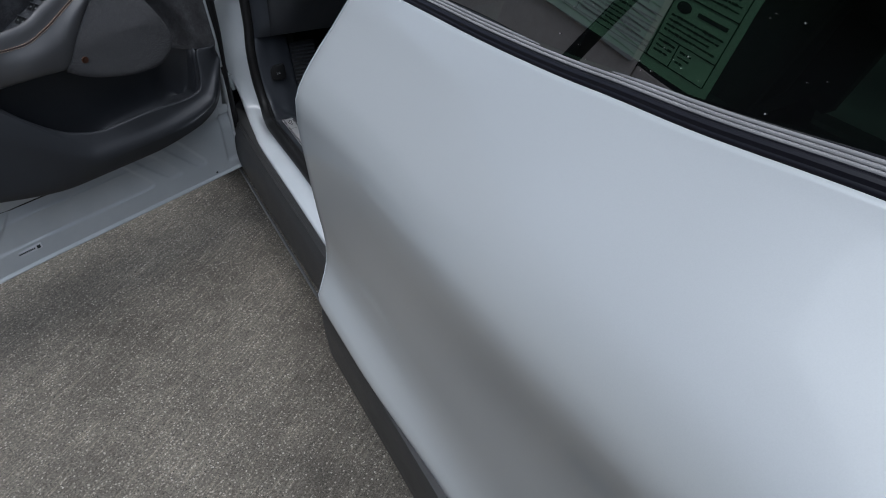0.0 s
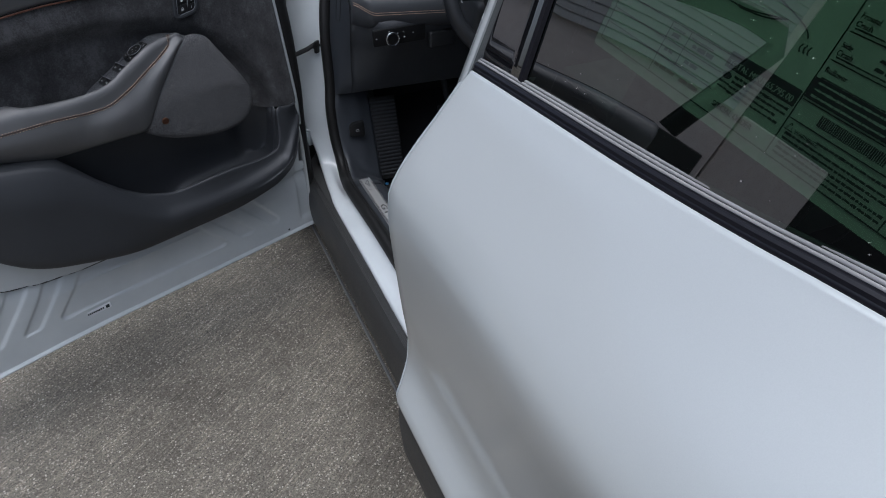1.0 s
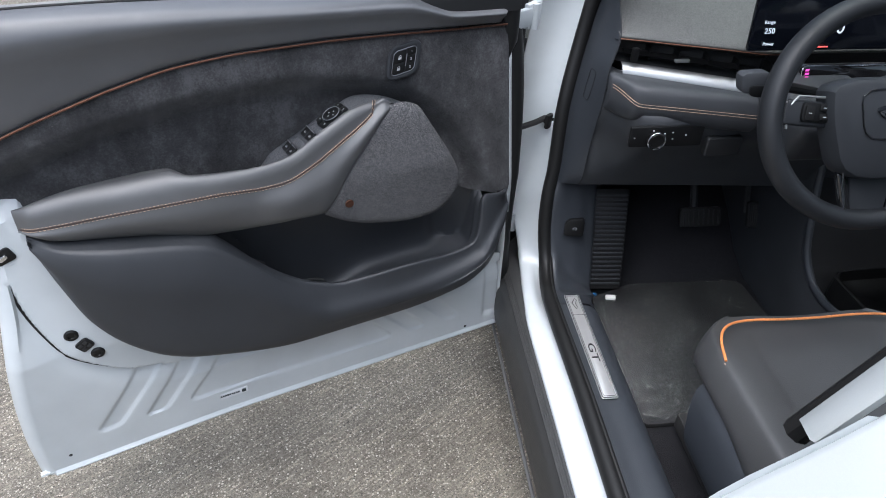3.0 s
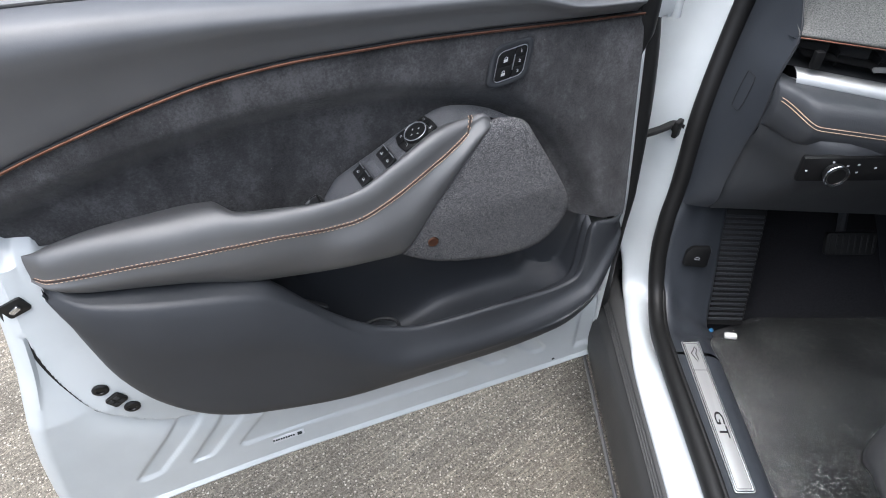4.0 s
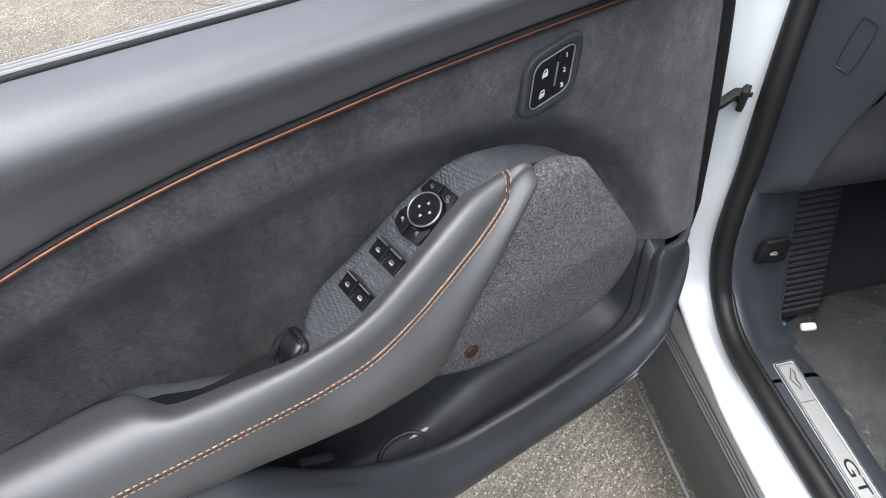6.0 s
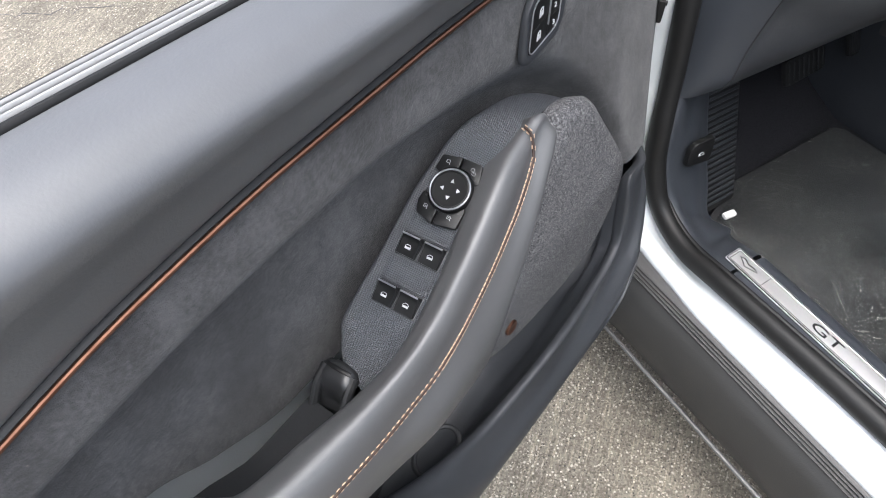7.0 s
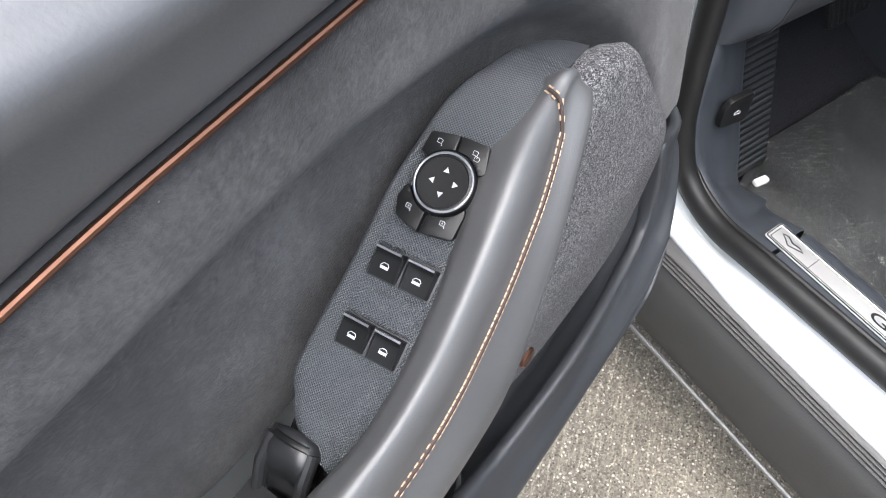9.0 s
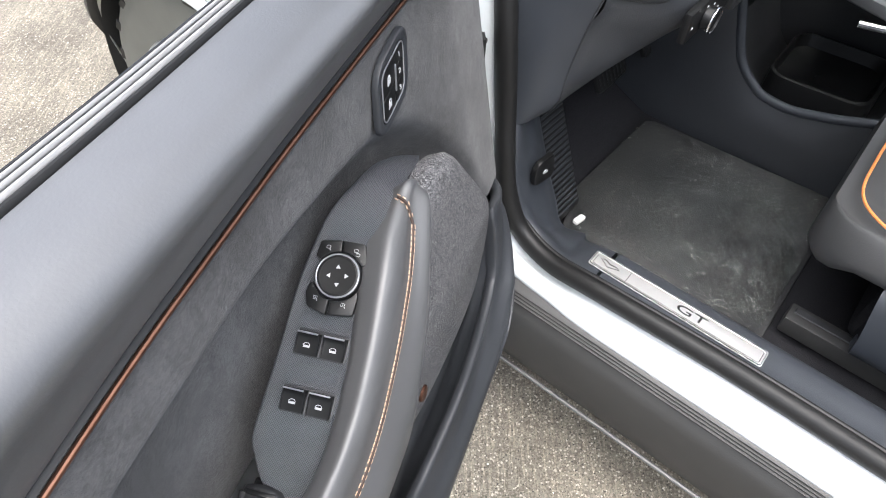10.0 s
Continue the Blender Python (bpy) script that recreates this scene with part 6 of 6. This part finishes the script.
# driver's seat
def seat(x0):
    rows = []
    ys = [-.262, -.266, -.275, -.29, -.31, -.34, -.38] + span(-.43, -.86, 12)
    for y in ys:
        f = step(-.255, -.40, y)
        e = math.sqrt(max(0.0, 1 - ((y + .40) / .142) ** 2)) if y > -.40 else 1.0
        w = .13 + .105 * e
        h = .586 + .018 * f - .03 * step(-.6, -.86, y)
        b = .018 * f
        under = .500 + .045 * step(-.285, -.36, y) - .10 * step(-.45, -.8, y)
        k = .25 + .75 * e
        rows.append([(x0 + p.x, y, p.z) for p in rounded([(-w * .80, 0, under - .012), (-w * .97, 0, under), (-w * 1.02, 0, .5 * (h + under)), (-w * .95, 0, h + b * .6), (-w * .86, 0, h + b), (-w * .66, 0, h + b * .4), (-w * .50, 0, h - .002 * k), (0, 0, h - .006), (w * .50, 0, h - .002), (w * .66, 0, h + b * .4), (w * .86, 0, h + b), (w * .95, 0, h + b * .6), (w * 1.02, 0, .5 * (h + under)), (w * .97, 0, under), (w * .80, 0, under - .012)], 4)])
    nose = [[(x0 + (x - x0) * .96, -.259, .535 + (z - .535) * .55) for x, y, z in rows[0]], [(x0 + (x - x0) * .9, -.258, .540 + (z - .54) * .05) for x, y, z in rows[0]]]
    s = part("driver_seat", grid(nose[::-1] + rows), SEAT, car, "dark seat with orange piping", 60)
    part("cushion_base", block((.36, .46, .16), .03, 3, pose(x0, -.62, .44)), CARPET, s)
    half = [(-.217, -.400, .621), (-.203, -.352, .620), (-.180, -.318, .615), (-.145, -.296, .606), (-.100, -.286, .599), (-.03, -.284, .594)]
    part("seat_piping", tube(rounded([(x0 + x, y, z) for x, y, z in half] + [(x0 - x, y, z) for x, y, z in half[::-1]], 6), .0024, 8), ORANGE, s, "orange piping")
    part("side_seam", tube([(x0 - .219 + .03 * k, -.402 - .30 * k, .617) for k in span(0, 1, 8)], .0012, 6), THREAD, s)
    rows = []
    for k in span(0, 1, 14):
        y = -.385 - .48 * k
        rows.append(rounded([(x0 - .200, y - .020, .385), (x0 - .236, y - .022, .40), (x0 - .246, y - .014, .46), (x0 - .240, y, .530), (x0 - .215, y + .002, .552)], 3))
    rows.insert(0, [(p.x + .03, p.y - .004, p.z) for p in rows[0]])
    part("seat_shield", grid(rows), KICK, s, "grey side shield", 50)
    brow = []
    for k in span(0, 1, 16):
        w = .235 - .06 * k
        y, z = -.80 - .22 * k, .56 + .58 * k
        brow.append([(x0 + p.x, y + p.y, z + .3 * p.y) for p in rounded([(-w, -.10, 0), (-w * 1.02, .0, 0), (-w * .85, .06, 0), (-w * .6, .02, 0), (0, .01, 0), (w * .6, .02, 0), (w * .85, .06, 0), (w * 1.02, .0, 0), (w, -.10, 0)], 3)])
    part("backrest", grid(brow), SEAT, s, "", 60, solid=.05)
    part("headrest", block((.26, .09, .17), .04, 4, pose(x0, -1.07, 1.24, -14)), SEAT, s)
    return s


seat(.372)
seat(1.10)
rail = part("seat_rail", block((.042, .52, .040), .006, 2, pose(.192, -.565, .340)), CLAD, car, "dark metal seat rail")
part("rail_slot", block((.012, .46, .004), .001, 1, pose(.196, -.545, .3605)), CAVITY, rail)
part("rear_bench", block((1.20, .50, .30), .06, 4, pose(.74, -1.72, .47)), DASH, car, "dark rear bench")
part("rear_backrest", block((1.20, .14, .60), .05, 4, pose(.74, -2.0, .86, 14)), DASH, car)
part("pillar_trim", grid([[(.02 + .05 * k + .38 * max(0, z - 1.05), -.80 - .06 * k - .08 * (z - 1.0), z) for k in span(0, 1, 4)] for z in span(.45, 1.5, 10)]), KICK, car, solid=.01)

# floor mat, protective film and scraps: loose things
mat_ = part("floor_mat", slab(cut_corners([(.105, -.295, 0), (.565, -.292, 0), (.535, .145, 0), (.235, .155, 0), (.115, .11, 0)], 2, .04), .010, .003, pose(0, 0, .303)), MAT)
tagged(mat_, "black floor mat under clear film on the carpet", "floor mat")
film_rows = []
fold = random.Random(11)
for y in span(-.285, .150, 120):
    row = []
    x0 = .112 + .125 * step(.085, .152, y)
    x1 = .558 - .034 * (y + .285) / .435
    for x in span(x0, x1, 112):
        wild = .06 + .94 * step(-.03, -.20, y) * step(.13, .24, x) * step(.54, .40, x)
        p, q = .80 * x + .60 * y, .80 * y - .60 * x
        swirl = noise.noise(Vector((x * 11, y * 11, 2)))
        h = .0008 * noise.noise(Vector((x * 8, y * 8, 5))) + .0075 * wild * noise.noise(Vector((p * 40 + 1.5 * swirl, q * 130 + 4 * swirl, 0)))
        crease = abs(noise.noise(Vector((p * 9, q * 34 + 2 * swirl, 9))))
        h += .0009 * max(0, .04 - crease) / .04
        row.append((x + .0008 * (fold.random() - .5), y + .0008 * (fold.random() - .5), .3148 + max(h, -.0008)))
    film_rows.append(row)
film = part("protective_film", grid(film_rows), FILM, sharp=8)
tagged(film, "crinkled clear plastic film lying over the floor mat", "plastic film")
scrap = part("paper_scrap", block((.026, .013, .010), .004, 2, pose(.162, .098, .3185, 0, 0, -10)), WHITE)
tagged(scrap, "small crumpled white scrap on the floor mat", "litter")
chip = part("blue_scrap", block((.011, .008, .006), .002, 2, pose(.126, .116, .3155, 10, 20, 30)), BLUE)
tagged(chip, "tiny blue plastic scrap beside the foot rest", "litter")

# price sheet stuck inside the rear window
pm = frame_of((.0215, -1.2945, 1.2915), (-.0265, -.468, -.0245), (.380, 0, 1)) @ Matrix.Diagonal((1.035, 1.01, 1, 1))
sticker = part("price_sheet", moved(slab(round_rect(.4476, .2590, .006), .0006, 0), pm @ pose(.0065, .0060, -.0003)), PAPER)
tagged(sticker, "printed pale green price sheet stuck inside the rear window", "sticker")


def ink(x, y, w, h, mat=INK):
    part("print", moved(block((w, h, .0006), 0), pm @ pose(x, y, .0008)), mat, sticker)


def fine_print(x, y, w, rows_, pitch, size, mat=INK, lift=.0008, name="fine_print"):
    """Lines of print too small to read: broken bars of uneven length."""
    geos = []
    for r in range(rows_):
        at, end = 0.0, w * (1 - .35 * rng.random() * (r % 3 == 2))
        while at < end - .002:
            n = min(size * (1.2 + 3.2 * rng.random()), end - at)
            geos.append(block((n, size * (.75 + .4 * rng.random()), .0004), 0, 1, pm @ pose(x + at + n / 2, y - pitch * r, lift)))
            at += n + size * .55
    part(name, join(*geos), mat, sticker)


def ink_line(points, r):
    part("print_line", tube([pm @ Vector((x, y, .0008)) for x, y, z in rounded([(a, b, 0) for a, b in points], 8)], r, 6), INK, sticker)


def words(text, size, x, y, mat=INK, lift=.0012):
    letters("print_text", text, size, mat, sticker, pm @ pose(x, y, lift), align="LEFT")


def star(x, y, r):
    pts = [(r * (1 if k % 2 == 0 else .42) * math.sin(k * math.pi / 5), r * (1 if k % 2 == 0 else .42) * math.cos(k * math.pi / 5)) for k in range(10)]
    part("print_star", moved(slab(pts, .0005, 0), pm @ pose(x, y, .0006)), INK, sticker)


rng = random.Random(4)
# ruled border
for x, y, w, h in ((.0065, .126, .430, .0009), (.2225, .006, .0010, .240), (-.2090, .006, .0010, .240), (.0065, -.1140, .430, .0010)):
    ink(x, y, w, h)
# front column: a line drawing of the car, a grid of small entries, the total
ink_line([(-.198, -.035), (-.166, -.024), (-.131, -.0225), (-.098, -.024), (-.052, -.026), (-.009, -.0195)], .0006)
ink_line([(-.131, -.0225), (-.106, -.010), (-.079, -.003), (-.052, -.003), (-.024, -.009), (.008, -.0186), (.017, -.0255)], .0006)
ink_line([(-.060, -.0275), (-.030, -.0255), (-.009, -.0195)], .0007)
for k in range(3):
    ink_line([(.016 + .0042 * k, -.0300), (.0146 + .0042 * k, -.0335), (.0165 + .0042 * k, -.0365)], .0007)
fine_print(-.200, .108, .225, 9, .0090, .0020)
for y in (-.0635, -.0800, -.0955):
    ink(-.125, y, .168, .0008)
for x, y, h in ((-.1215, -.0885, .050), (-.0935, -.0795, .032)):
    ink(x, y, .0008, h)
for x, y, w in ((-.1155, -.0735, .011), (-.0850, -.0735, .028), (-.0850, -.0885, .018), (-.1155, -.0885, .012), (-.1180, -.1045, .030), (-.080, -.1045, .026)):
    fine_print(x, y, w, 1, .004, .0034)
fine_print(-.1180, -.0680, .020, 1, .004, .0013)
fine_print(-.0900, -.0680, .030, 1, .004, .0013)
ink(-.0010, -.0665, .0800, .0140)
words("TOTAL MSRP", .0074, -.038, -.0688, PAPER, .0014)
words("$65,795.00", .0074, .0030, -.0688, PAPER, .0014)
part("print_badge", moved(slab([(.0052 * math.cos(t), .0030 * math.sin(t)) for t in span(0, 2 * math.pi, 25)[:-1]], .0005, .0002), pm @ pose(-.0330, -.0790, .0006)), INK, sticker)
fine_print(-.0250, -.0770, .062, 4, .0044, .0019)
fine_print(-.0380, -.0850, .012, 2, .0044, .0019)
words("SPECIAL ORDER", .0068, -.0310, -.1045)
ink(.0410, .006, .0011, .240)
# middle column: crash ratings, barcode, warnings
fine_print(.046, .118, .100, 10, .0060, .0019)
for k, (t, y, right) in enumerate((("Frontal", .004, "Not Rated"), ("Side", -.0185, ""), ("Rollover", -.0385, ""))):
    words(t, .0060, .045, y)
    if k < 2:
        words("Crash", .0060, .045, y - .0062)
        fine_print(.078, y + .0010, .016, 2, .0062, .0030)
    if right:
        words(right, .0056, .108, y)
        words(right, .0056, .108, y - .0062)
    else:
        for row in range(2 if k == 1 else 1):
            for n in range(5):
                star(.109 + .0068 * n, y + .0020 - .0062 * row, .0028)
    ink(.096, y - .0125 + (.004 if k == 2 else 0), .104, .0010)
    fine_print(.046, y - .0095 + (.003 if k == 2 else 0), .060, 1, .004, .0012)
ink(.096, -.0540, .108, .0165)
fine_print(.047, -.0490, .100, 3, .0050, .0017, PAPER, .0013, "pale_print")
for n in range(34):
    ink(.066 + .0018 * n, -.0720, .0007 if n % 3 else .0012, .0085)
ink(.096, -.0640, .106, .0008)
ink(.096, -.0805, .106, .0009)
part("warning_triangle", tube([pm @ Vector((x, y, .0008)) for x, y in ((.0440, -.0895), (.0510, -.0895), (.0475, -.0835))], .0007, 6, closed=True), INK, sticker)
words("WARNING:", .0046, .0530, -.0880)
fine_print(.074, -.0862, .072, 1, .0042, .0018)
fine_print(.046, -.0920, .102, 5, .0042, .0018)
ink(.1510, -.001, .0010, .226)
# rear column: slogan, service notes, a small boxed note
fine_print(.157, .118, .060, 15, .0060, .0019)
words("EXHILARATION.", .0070, .156, .0010)
words("ELECTRIFIED.", .0070, .156, -.0090)
fine_print(.157, -.0185, .060, 8, .0046, .0018)
ink(.1870, -.0570, .070, .0010)
part("print_badge", moved(slab([(.0085 * math.cos(t), .0046 * math.sin(t)) for t in span(0, 2 * math.pi, 25)[:-1]], .0005, .0002), pm @ pose(.165, -.0655, .0006)), INK, sticker)
ink(.1990, -.0655, .034, .0034)
fine_print(.156, -.0745, .062, 4, .0044, .0018)
ink(.1870, -.0930, .070, .0010)
ink(.1800, -.1030, .0010, .021)
fine_print(.184, -.0980, .014, 3, .0044, .0017)
fine_print(.156, -.0975, .021, 3, .0044, .0018)
